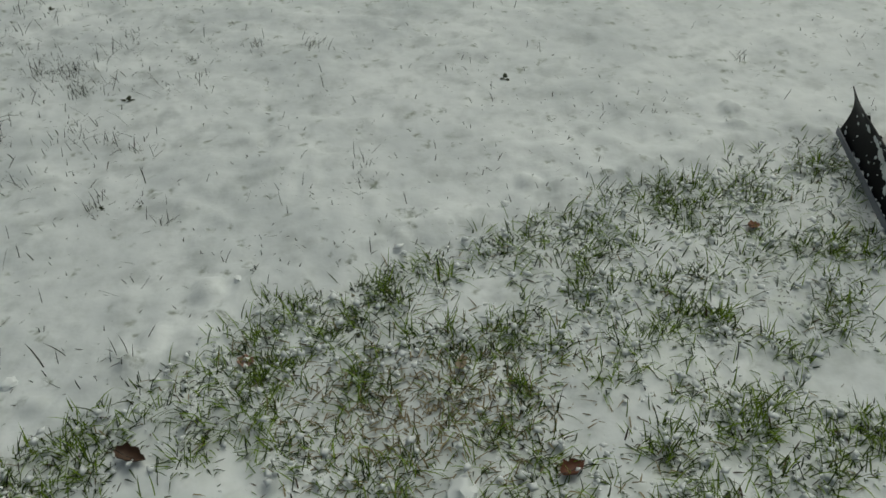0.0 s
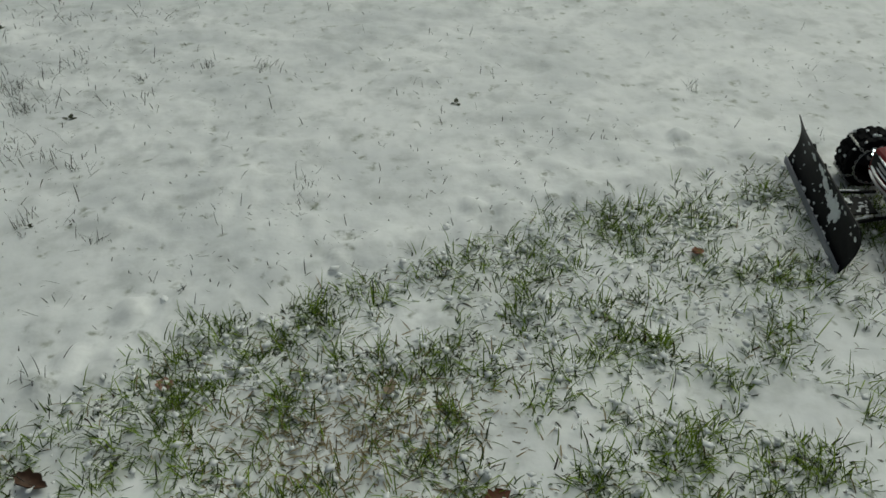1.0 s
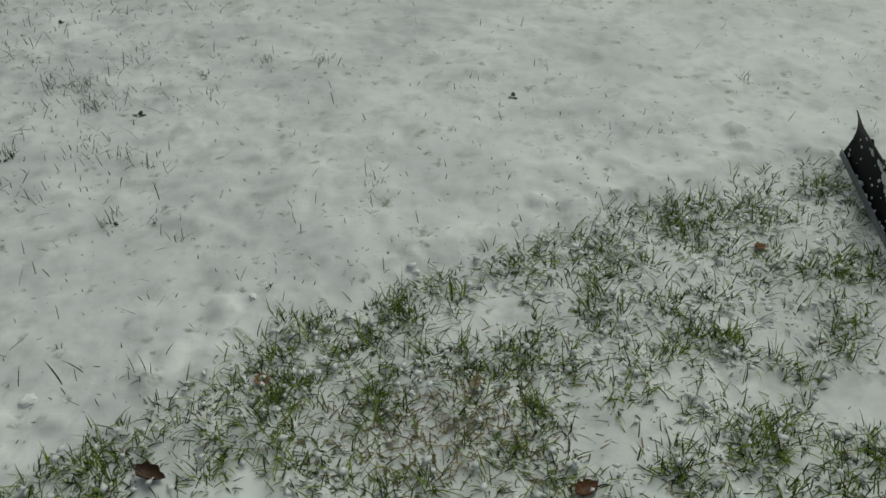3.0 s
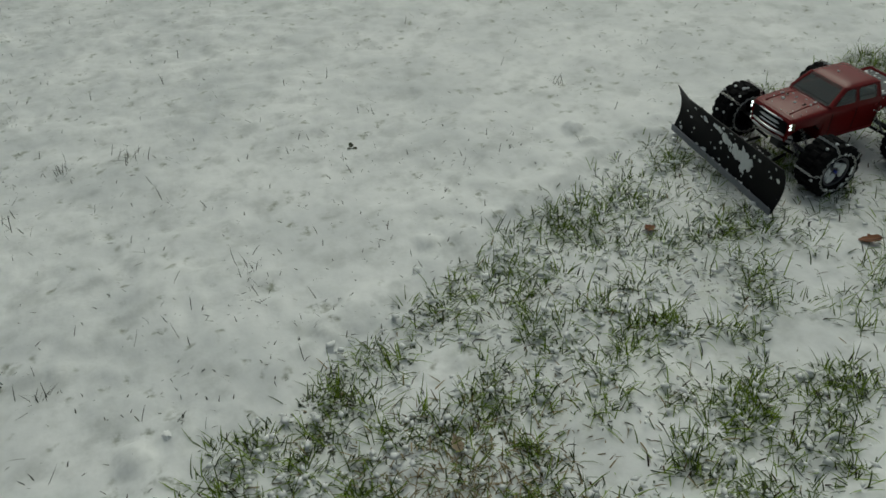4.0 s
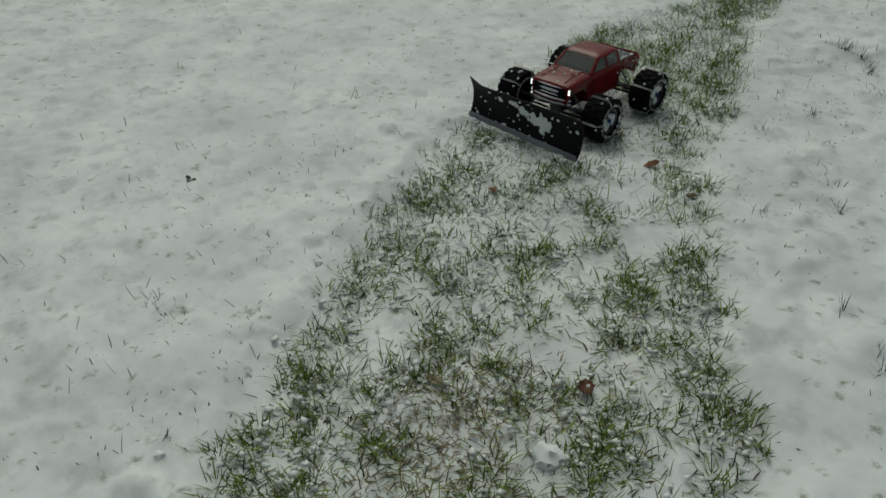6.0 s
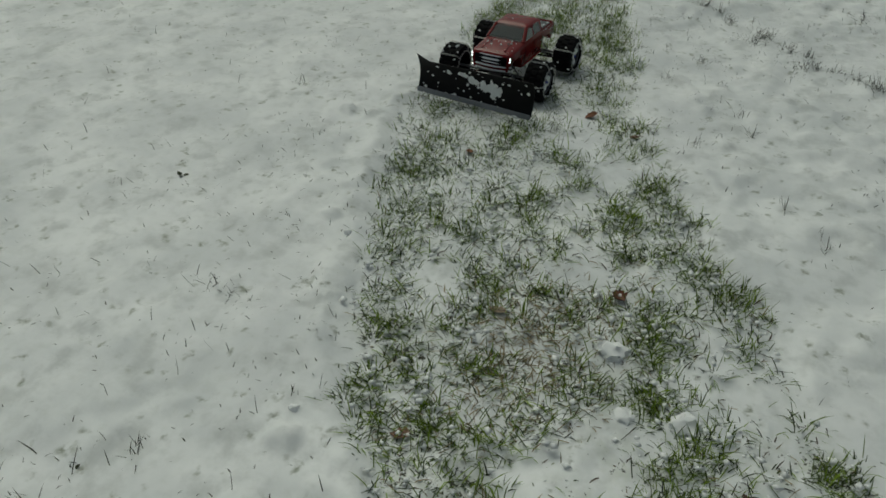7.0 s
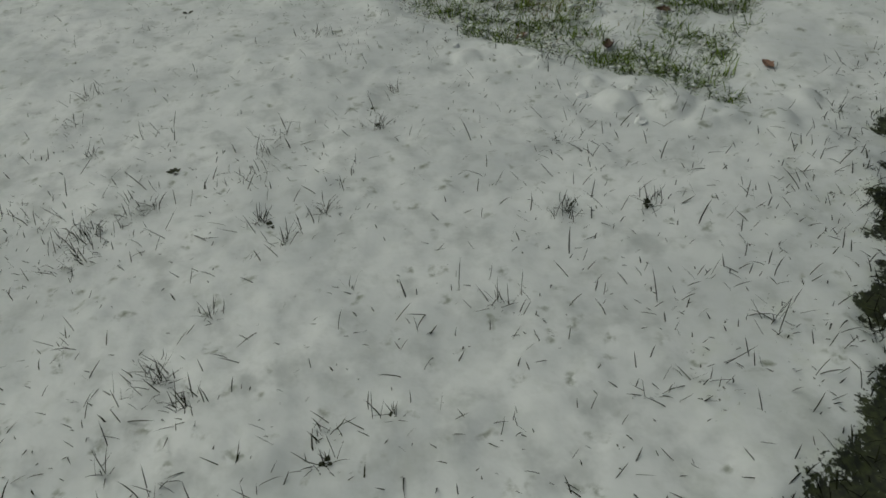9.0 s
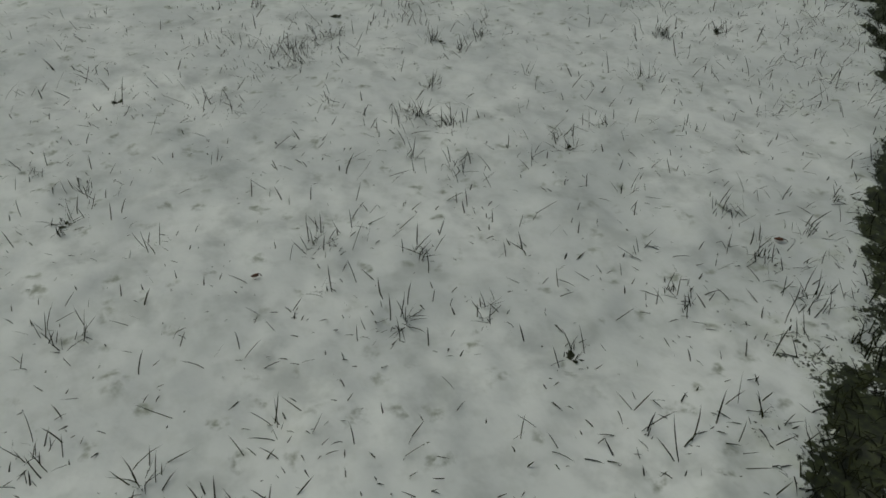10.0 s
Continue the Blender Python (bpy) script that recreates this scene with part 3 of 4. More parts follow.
x, y = scatter(160000, -4.4, -0.7, -0.9, 3.9, lambda x, y: step(lane_depth(x, y), -0.03, 0.03) * (0.35 + 0.65 * step(fbm(x, y, 9.0, 69), -0.2, 0.3)))
grass_stuff("grass_of_lane", "wet dark green grass of an older cleared lane",
            blades("grass_of_lane", x, y, rng, (0.016, 0.055), (0.0018, 0.0034), (0.5, 1.65), GRASS_DARK))

for cx, cy, r in TUFTS + FAR_TUFTS:
    n = int(14 + 4000 * r * r)
    long, turn = rng.uniform(0.8, 1.5), rng.uniform(0, np.pi)
    k = rng.integers(4, 8)
    knots = rng.normal(0, 0.52 * r, (k, 2))
    px, py = (knots[rng.integers(0, k, n)] + rng.normal(0, 0.22 * r, (n, 2))).T
    px, py = px * long, py / long
    ux, uy = cx + px * np.cos(turn) - py * np.sin(turn), cy + px * np.sin(turn) + py * np.cos(turn)
    inside = strip_depth(ux, uy) > -0.02
    ux, uy = ux[inside], uy[inside]
    if len(ux) < 8:
        continue
    me = blades("grass_tuft", ux, uy, rng, (0.020, 0.074), (0.0014, 0.0030), (0.30, 1.55), GRASS_BRIGHT)
    tuft = tagged(new("grass_tuft", me), "green tuft of grass in the ploughed strip", "grass tuft", "grass tufts of the strip", "stuff")
    # shorter, darker blades low in the tuft
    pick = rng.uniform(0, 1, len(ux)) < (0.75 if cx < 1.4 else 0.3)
    foot = new("tuft_foot", blades("tuft_foot", ux[pick], uy[pick], rng, (0.008, 0.034), (0.0018, 0.0036), (0.6, 1.6), GRASS_DEEP, 0.002))
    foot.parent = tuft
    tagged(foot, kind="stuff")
for cx, cy, r, n in SNOW_TUFTS:
    n = int(n * 2.2)
    if strip_depth(np.array([cx]), np.array([cy]))[0] > -0.05 or lane_depth(np.array([cx]), np.array([cy]))[0] > -0.05:
        continue
    a, d = rng.uniform(0, 2 * np.pi, n), r * np.abs(rng.normal(0, 0.5, n))
    me = blades("grass_tuft", cx + d * np.cos(a), cy + d * np.sin(a), rng, (0.018, 0.062), (0.0013, 0.0025), (0.15, 1.6), GRASS_DARK, straight=0.7)
    tagged(new("grass_tuft", me), "sparse dark tuft of grass standing in snow", "grass tuft", "grass tufts in the snow", "stuff")


def crumbs(name, x, y, rng, size, lift):
    """Small angular crumbs of snow as one mesh."""
    n = len(x)
    unit = np.array([(1, 0, 0), (-1, 0, 0), (0, 1, 0), (0, -1, 0), (0, 0, 1), (0, 0, -1)], float)
    q = size[0] + (size[1] - size[0]) * rng.uniform(0, 1, n) ** 2.5
    at = np.stack([x, y, ground_height(x, y) + rng.uniform(0, lift, n)], 1)
    a = rng.uniform(0, 6.28, n)
    v = unit[None] * (q[:, None, None] * rng.uniform(0.6, 1.3, (n, 6, 1))) * np.array([1.3, 1.0, 0.5])
    c, s = np.cos(a)[:, None], np.sin(a)[:, None]
    v = np.stack([v[:, :, 0] * c - v[:, :, 1] * s, v[:, :, 0] * s + v[:, :, 1] * c, v[:, :, 2]], 2) + at[:, None]
    tri = np.array([(0, 2, 4), (2, 1, 4), (1, 3, 4), (3, 0, 4), (2, 0, 5), (1, 2, 5), (3, 1, 5), (0, 3, 5)])
    me = bpy.data.meshes.new(name)
    me.from_pydata(v.reshape(-1, 3).tolist(), [], (tri + np.arange(n)[:, None, None] * 6).reshape(-1, 3).tolist())
    me.polygons.foreach_set("use_smooth", [True] * len(me.polygons))
    me.materials.append(SNOW_LOOSE)
    return me


x, y = scatter(24000, -1.3, 4.5, 0.1, 2.4, strip_chance)
lx, ly = scatter(500, -3.8, -0.9, -0.4, 2.6, lambda x, y: step(lane_depth(x, y), -0.02, 0.05))
x, y = np.concatenate([x, lx]), np.concatenate([y, ly])
tagged(new("snow_crumbs", crumbs("snow_crumbs", x, y, rng, (0.0030, 0.0110), 0.024)), "white crumbs of snow caught among the grass", "snow", kind="stuff")


# ---- the model truck; it looks along +x, the ground at z = 0 ----
WHEELBASE, TYRE_R, TYRE_W, WHEEL_Y = 0.344, 0.090, 0.090, 0.208
LIFT, RAISE = 0.034, 0.026
AXLE = WHEELBASE / 2
prng = random.Random(3)


def superring(x0, x1, w, z, r, n=5):
    """A level rounded rectangle from x1 (back) to x0 (front), half as wide as w says."""
    pts = []
    for cx, cy, a0 in ((x0 - r, w - r, 0), (x1 + r, w - r, 90), (x1 + r, -w + r, 180), (x0 - r, -w + r, 270)):
        for k in range(n):
            a = radians(a0 + 90 * k / (n - 1))
            pts.append(Vector((cx + r * math.cos(a), cy + r * math.sin(a), z)))
    return pts


def panel(corners, thick, round_share=0.12, n=4):
    """A slightly thick pane on four corners (lower front, lower back, upper back, upper front), with rounded corners."""
    a, b, c, d = [Vector(p) for p in corners]
    normal = (b - a).cross(d - a).normalized()
    uv = []
    r = round_share
    for cx, cy, a0 in ((1 - r, 1 - r, 0), (r, 1 - r, 90), (r, r, 180), (1 - r, r, 270)):
        for k in range(n):
            t = radians(a0 + 90 * k / (n - 1))
            uv.append((cx + r * math.cos(t), cy + r * math.sin(t)))
    ring = [(a * (1 - u) + b * u) * (1 - v) + (d * (1 - u) + c * u) * v for u, v in uv]
    acc = Acc()
    acc.loft([[p - normal * thick for p in ring], [p + normal * thick for p in ring]])
    return acc


def body_shell():
    """Hood, sides and bed in one painted shell, with arches over the wheels."""
    stations = []
    # x, half width, top, inner lip, crown
    for x, w, top, lip, crown in ((0.238, 0.079, 0.157, 0.002, 0.003), (0.232, 0.086, 0.163, 0.003, 0.004), (0.222, 0.089, 0.166, 0.004, 0.005),
                                  (0.205, 0.091, 0.168, 0.004, 0.007), (0.18, 0.091, 0.170, 0.004, 0.009), (0.15, 0.092, 0.172, 0.004, 0.010),
                                  (0.125, 0.092, 0.173, 0.004, 0.010), (0.105, 0.092, 0.175, 0.004, 0.008), (0.08, 0.092, 0.174, 0.0, 0.0), (0.0, 0.092, 0.174, 0, 0),
                                  (-0.06, 0.092, 0.174, 0, 0), (-0.114, 0.092, 0.174, 0, 0), (-0.120, 0.092, 0.174, -0.008, -0.008), (-0.14, 0.093, 0.174, -0.008, -0.008),
                                  (-0.17, 0.094, 0.174, -0.008, -0.008), (-0.21, 0.093, 0.175, -0.008, -0.008), (-0.242, 0.092, 0.176, -0.008, -0.008),
                                  (-0.246, 0.092, 0.176, 0.0, 0.0), (-0.256, 0.088, 0.174, 0, 0), (-0.260, 0.080, 0.171, 0, 0)):
        stations.append([x, w, top, lip, crown])
    xs = sorted({s[0] for s in stations} | {c + d for c in (AXLE, -AXLE) for d in (-0.064, -0.06, -0.05, -0.035, -0.015, 0.015, 0.035, 0.05, 0.06, 0.064)}, reverse=True)
    xs = [x for x in xs if x >= -0.260 and x <= 0.238]
    cols = list(zip(*stations))
    keys = [-v for v in cols[0]]
    rings = []
    for x in xs:
        w, top, lip, crown = (float(np.interp(-x, keys, c)) for c in cols[1:])
        w *= 1.08
        bottom = 0.070 + 0.022 * max(0.0, (x - 0.19) / 0.05) + 0.042 * max(0.0, (-0.2 - x) / 0.06)
        for axle in (AXLE, -AXLE):
            d = abs(x - axle)
            if d < 0.062:
                bottom = max(bottom, 0.098 + math.sqrt(max(0.0, 0.062 ** 2 - d * d)) * 0.62)
        mid = max(bottom + 0.004, 0.140)
        flare = 0.004 * max(0.0, 1 - min(abs(x - AXLE), abs(x + AXLE)) / 0.075)
        half = [(0.93 * w + flare, bottom), (w + flare, mid), (0.99 * w, max(mid + 0.003, top - 0.014)), (0.965 * w, top - 0.004), (0.93 * w, top), (0.85 * w, top + lip), (0.45 * w, top + crown * 0.95)]
        ring = [Vector((x, yy, zz)) for yy, zz in half] + [Vector((x, 0, top + crown))] + [Vector((x, -yy, zz)) for yy, zz in reversed(half)]
        rings.append(ring)
    return Acc().loft(rings)


def cabin_side(z):
    """Half width, front and back of the cab at a height."""
    t = (z - 0.168) / (0.2306 - 0.168)
    return 0.0975 + (0.078 - 0.0975) * t, 0.110 + (0.026 - 0.110) * t, -0.118 + (-0.106 + 0.118) * t


def cab_belt():
    """The band of the cab below its windows."""
    rings = []
    for z in (0.168, 0.174, 0.181):
        w, f, b = cabin_side(z)
        rings.append(superring(f, b, w, z, 0.014))
    return Acc().loft(rings)


def cab_roof():
    rings = []
    for z, cut in ((0.2202, 0.010), (0.2210, 0.0), (0.2274, 0.0)):
        w, f, b = cabin_side(z)
        rings.append(superring(f - cut, b + cut, w - cut, z, 0.014))
    for z, cut, r in ((0.2308, 0.0035, 0.015), (0.2336, 0.010, 0.016), (0.2356, 0.020, 0.016), (0.2370, 0.034, 0.014), (0.2377, 0.050, 0.010)):
        w, f, b = cabin_side(0.2306)
        rings.append(superring(f - cut, b + cut, w - cut, z, r))
    return Acc().loft(rings)


def cab_pillars(parent):
    for s in (1, -1):
        ends = []
        for z in (0.178, 0.2242):
            w, f, b = cabin_side(z)
            ends.append((w, f, b, z))
        for key in (1, 2):
            inset = -0.007 if key == 1 else 0.007
            acc = Acc()
            acc.tube([(e[key] + inset, s * (e[0] - 0.007), e[3]) for e in ends], 0.0085, 10)
            part("pillar", acc, RED, parent)
        for lo, hi in (((-0.006, -0.022), (-0.006, -0.022)), ((-0.092, -0.110), (-0.086, -0.101))):
            acc = Acc()
            rings = []
            for e, (xa, xb) in zip(ends, (lo, hi)):
                yo, yi = s * e[0], s * (e[0] - 0.006)
                rings.append([Vector((xa, yo, e[3])), Vector((xb, yo, e[3])), Vector((xb, yi, e[3])), Vector((xa, yi, e[3]))])
            acc.loft(rings)
            part("pillar", acc, RED, parent)


def tyre_mesh():
    """One moulded tyre: rows of raised, slanting lugs round the tread."""
    segs, half, base = 144, TYRE_W / 2, TYRE_R - 0.006
    across = [(-1.0, 0.052), (-1.03, 0.066), (-0.98, base - 0.008), (-0.90, base), (-0.62, base), (-0.56, base), (-0.34, base), (-0.28, base), (-0.06, base), (0.0, base),
              (0.06, base), (0.28, base), (0.34, base), (0.56, base), (0.62, base), (0.90, base), (0.98, base - 0.008), (1.03, 0.066), (1.0, 0.052), (0.8, 0.049), (-0.8, 0.049)]
    acc = Acc()
    rings = []
    for k in range(segs):
        a = 2 * math.pi * k / segs
        ring = []
        for u, r in across:
            if abs(u) < 0.93 and r >= base:
                row = 0 if abs(u) <= 0.30 else 1
                phase = (k / 8 + (0.5 if row else 0) + abs(u) * 0.35) % 1.0
                raised = phase < 0.60 and not 0.30 < abs(u) < 0.36
                r = r + (0.005 if raised else 0.0)
            ring.append(Vector((r * math.cos(a), u * half, r * math.sin(a))))
        rings.append(ring)
    rings.append(rings[0])
    return acc.loft(rings, True, False).mesh("tyre", RUBBER, 35)


def rim_mesh(side):
    """A dished rim with six raised spokes, in one mesh."""
    h, rings, segs = TYRE_W / 2, [], 72
    radii = [0.051, 0.0505, 0.043, 0.040, 0.032, 0.022, 0.012, 0.006]
    depth = [-0.020, -0.006, -0.006, -0.016, -0.018, -0.016, -0.013, -0.012]
    for k in range(segs):
        a = 2 * math.pi * k / segs
        spoke = math.cos(6 * a) > 0.1
        ring = []
        for r, d in zip(radii, depth):
            dip = 0.0 if spoke or r > 0.041 or r < 0.015 else 0.014
            ring.append(Vector((r * math.cos(a), side * (h + d - dip), r * math.sin(a))))
        rings.append(ring)
    rings.append(rings[0])
    return Acc().loft(rings, False, False).mesh("rim", RIM, 30)


def link(acc, at, along, out, size=0.0060, bar=0.0014):
    """One oval chain link at a place, lying along one way, flat to another."""
    u, o = Vector(along).normalized(), Vector(out).normalized()
    w = u.cross(o).normalized()
    rings = []
    for k in range(8):
        a = 2 * math.pi * k / 8
        c = Vector(at) + u * (math.cos(a) * size) + w * (math.sin(a) * size * 0.6)
        r = (u * math.cos(a) + w * math.sin(a)).normalized()
        rings.append([c + (r * math.cos(b) + o * math.sin(b)) * bar for b in (0, math.pi / 2, math.pi, 3 * math.pi / 2)])
    rings.append(rings[0])
    acc.loft(rings, True, False)


def chain_mesh():
    """Snow chain: a ring of links on each sidewall and cross chains over the tread."""
    acc = Acc()
    h = TYRE_W / 2 + 0.002
    for s in (-1, 1):
        n = 38
        for k in range(n):
            a = 2 * math.pi * k / n
            rad = Vector((math.cos(a), 0, math.sin(a)))
            tan = Vector((-math.sin(a), 0, math.cos(a)))
            out = Vector((0, s, 0)) if k % 2 else rad
            link(acc, rad * 0.064 + Vector((0, s * h, 0)), tan, out)
    for c in range(5):
        a = 2 * math.pi * (c + 0.2) / 5
        rad = Vector((math.cos(a), 0, math.sin(a)))
        path = [(0.064, -h), (0.076, -h), (TYRE_R + 0.003, -h + 0.010), (TYRE_R + 0.003, h - 0.010), (0.076, h), (0.064, h)]
        for (r0, y0), (r1, y1) in zip(path[:-1], path[1:]):
            n = max(1, round(math.hypot(r1 - r0, y1 - y0) / 0.0085))
            for k in range(n):
                t = (k + 0.5) / n
                along = rad * (r1 - r0) + Vector((0, y1 - y0, 0))
                out = rad if k % 2 else Vector((-math.sin(a), 0, math.cos(a)))
                link(acc, rad * (r0 + (r1 - r0) * t) + Vector((0, y0 + (y1 - y0) * t, 0)), along, out)
    return acc.mesh("chain", STEEL, 60)


def tyre_snow(side, seed):
    """Snow packed between the lugs and in the rim."""
    r = random.Random(seed)
    acc = Acc()
    for _ in range(15):
        a, yy = r.uniform(0, 2 * math.pi), r.choice((-0.016, 0.016, -0.036, 0.036)) + r.uniform(-0.004, 0.004)
        acc.blob((math.cos(a) * (TYRE_R - 0.002), yy, math.sin(a) * (TYRE_R - 0.002)), (0.0055, 0.0065, 0.0055), r, 0.5)
    for k in range(9):
        a = r.uniform(0, 2 * math.pi)
        q = r.uniform(0.018, 0.036)
        acc.blob((math.cos(a) * q, side * (TYRE_W / 2 - 0.013), math.sin(a) * q), (r.uniform(0.008, 0.016), 0.006, r.uniform(0.008, 0.016)), r, 0.6, 2)
    for _ in range(14):
        a = r.uniform(0, 2 * math.pi)
        acc.blob((math.cos(a) * 0.063, side * (TYRE_W / 2 + 0.001), math.sin(a) * 0.058), (0.006, 0.0025, 0.006), r, 0.4)
    return acc


def stuff(ob):
    return tagged(ob, kind="stuff")


def build_truck(m):
    truck = thing("model_truck", "dark red model pickup truck with tyre chains and snow plough", "model truck", m=m)
    body = part("body", body_shell(), RED, truck, "glossy dark red painted body shell", 30, Matrix.Translation((0, 0, LIFT)))
    part("cab", cab_belt(), RED, body, "", 30)
    part("roof", cab_roof(), RED, body, "", 30)
    cab_pillars(body)
    acc = Acc()
    acc.box((-0.010, 0, 0.184), (0.19, 0.150, 0.008), None, 0.002)
    part("cab_floor", acc, BLACK, body)
    # panes
    def on_side(x, z, s):
        return (x, s * (cabin_side(z)[0] + 0.0006), z)
    w0, f0, b0 = cabin_side(0.180)
    w1, f1, b1 = cabin_side(0.2274)
    part("windscreen", panel([(f0 + 0.001, w0 - 0.012, 0.180), (f0 + 0.001, -w0 + 0.012, 0.180), (f1 + 0.001, -w1 + 0.010, 0.2274), (f1 + 0.001, w1 - 0.010, 0.2274)], 0.0012, 0.10), GLASS_DARK, body, "dark tinted windscreen")
    part("rear_window", panel([(b0 - 0.001, -w0 + 0.014, 0.186), (b0 - 0.001, w0 - 0.014, 0.186), (b1 - 0.001, w1 - 0.012, 0.2242), (b1 - 0.001, -w1 + 0.012, 0.2242)], 0.0012), GLASS_DARK, body, "dark tinted rear window")
    for s in (1, -1):
        for xf0, xb0, xf1, xb1 in ((0.078, -0.008, 0.028, -0.008), (-0.020, -0.094, -0.020, -0.088)):
            c = [on_side(xf0, 0.181, s), on_side(xb0, 0.181, s), on_side(xb1, 0.2226, s), on_side(xf1, 0.2226, s)]
            part("side_window", panel(c if s < 0 else [c[1], c[0], c[3], c[2]], 0.0012, 0.14), GLASS_DARK, body, "dark tinted side window")
    # door seams and sill
    for s in (1, -1):
        for x in (0.082, -0.014, -0.104):
            acc = Acc()
            acc.tube([(x, s * 0.0955, 0.090), (x, s * 0.1000, 0.140), (x, s * 0.0992, 0.162)], 0.0009, 5)
            part("door_seam", acc, BLACK, body)
        for x in (-0.002, -0.088):
            acc = Acc()
            acc.box((x, s * 0.1005, 0.156), (0.014, 0.003, 0.004), None, 0.001)
            part("door_handle", acc, RED, body)
        acc = Acc()
        acc.tube([(0.100, s * 0.094, 0.074), (-0.100, s * 0.094, 0.074)], 0.0045, 8)
        part("sill", acc, RED, body)
    for s in (1, -1):
        acc = Acc()
        acc.loft([[Vector((x, s * (y0 + d), z)) for d, z in ((-0.004, zz - 0.001), (0.0, zz + 0.0025), (0.004, zz - 0.001))] for x, y0, zz in ((0.104, 0.050, 0.1825), (0.15, 0.052, 0.1805), (0.215, 0.056, 0.1735))])
        part("hood_ridge", acc, RED, body)
    # bed
    acc = Acc()
    acc.box((-0.181, 0, 0.1685), (0.120, 0.166, 0.005), None, 0.0015)
    cover = part("bed_cover", acc, COVER, truck, "dark grey bed cover sprinkled with snow", m=Matrix.Translation((0, 0, LIFT)))
    acc = Acc()
    r = random.Random(11)
    for _ in range(60):
        edge = r.random() < 0.45
        q = abs(r.gauss(0.003, 0.0016)) + 0.0012
        acc.blob((-0.181 + (r.choice((-0.052, 0.052)) + r.uniform(-0.006, 0.006) if edge and r.random() < 0.5 else r.uniform(-0.056, 0.056)),
                  r.uniform(-0.074, 0.074) if not edge else r.choice((-0.070, 0.070)) + r.uniform(-0.006, 0.006), 0.1712), (q * 1.2, q, q * 0.6), r, 0.5)
    stuff(part("loose_snow", acc, SNOW, cover, "loose white snow"))
    # nose: grille, bumper, lamps
    nose = part("grille_backing", Acc().box((0.2365, 0, 0.136), (0.006, 0.156, 0.042), None, 0.002), BLACK, truck, m=Matrix.Translation((0, 0, LIFT)))
    for z, hgt, wid in ((0.1570, 0.0050, 0.154), (0.1400, 0.0100, 0.160), (0.1250, 0.0045, 0.160)):
        acc = Acc()
        acc.loft([[Vector((0.2405 - 0.008 * (yy / 0.07) ** 2 + dx, yy, z + dz)) for dx, dz in ((-0.004, -hgt / 2), (0.001, -hgt / 2), (0.003, 0), (0.001, hgt / 2), (-0.004, hgt / 2))]
                  for yy in (-wid / 2, -wid / 3, -wid / 6, 0, wid / 6, wid / 3, wid / 2)])
        part("grille_bar", acc, CHROME, nose, "chrome grille bar")
    acc = Acc()
    for z, r0 in ((0.1115, 0.0044), (0.0945, 0.0046)):
        acc.tube([(0.246 - 0.020 * (abs(yy) / 0.095) ** 2.2, yy, z) for yy in (-0.097, -0.08, -0.063, -0.03, 0, 0.03, 0.063, 0.08, 0.097)], r0, 8)
    part("front_bumper", acc, CHROME, truck, "chrome front bumper", m=Matrix.Translation((0, 0, LIFT)))
    for s in (1, -1):
        acc = Acc()
        acc.box((-0.003, 0, 0), (0.014, 0.020, 0.024), Matrix.Rotation(s * radians(-28), 4, "Z"), 0.003)
        lamp = part("headlight", acc, CLEAR_LENS, truck, "", m=Matrix.Translation((0.2285, s * 0.0885, 0.1455 + LIFT)))
        for dz in (0.007, -0.005):
            acc = Acc()
            acc.lathe([(0.0, 0.0), (0.0, 0.0038), (0.003, 0.0028), (0.0036, 0.0)], 12, "X", (0.0062, s * 0.003, dz))
            part("led", acc, LED_WHITE, lamp, "lit white light-emitting diode")
        acc = Acc()
        acc.box((-0.2575, s * 0.090, 0.150), (0.010, 0.012, 0.030), None, 0.002)
        tail = part("tail_light", acc, RED_LENS, truck, m=Matrix.Translation((0, 0, LIFT)))
        acc = Acc()
        acc.lathe([(0.0, 0.0), (0.0, 0.0036), (-0.003, 0.002), (-0.0034, 0.0)], 10, "X", (-0.2615, s * 0.090, 0.154))
        part("led", acc, LED_RED, tail, "lit red light-emitting diode")
    acc = Acc()
    acc.tube([(-0.262, yy, 0.118) for yy in (-0.092, -0.05, 0, 0.05, 0.092)], 0.006, 8)
    part("rear_bumper", acc, BLACK, truck, m=Matrix.Translation((0, 0, LIFT)))
    # body posts with clips
    for x, yy, z in ((0.145, 0.040, 0.180), (0.145, -0.040, 0.180), (-0.150, 0.045, 0.171), (-0.150, -0.045, 0.171)):
        acc = Acc()
        acc.tube([(x, yy, z - 0.01), (x, yy, z + 0.005), (x, yy, z + 0.0065)], [0.0032, 0.0032, 0.002], 8)
        post = part("body_post", acc, BLACK, truck, m=Matrix.Translation((0, 0, LIFT)))
        acc = Acc()
        ring = [(x + 0.006 * math.cos(a) + 0.004, yy + 0.004 * math.sin(a), z + 0.0035) for a in np.linspace(0, 5.6, 9)]
        acc.tube([tuple(float(v) for v in p) for p in ring], 0.0008, 5)
        part("clip", acc, STEEL, post)
    acc = Acc()
    r = random.Random(5)
    for _ in range(30):
        x, yy = r.uniform(0.11, 0.225), r.uniform(-0.080, 0.080)
        q = abs(r.gauss(0.0009, 0.0007)) + 0.0006
        acc.blob((x, yy, 0.1835 - max(0, x - 0.1) * 0.075 - abs(yy) * 0.03), (q * 1.2, q, q * 0.7), r, 0.5)
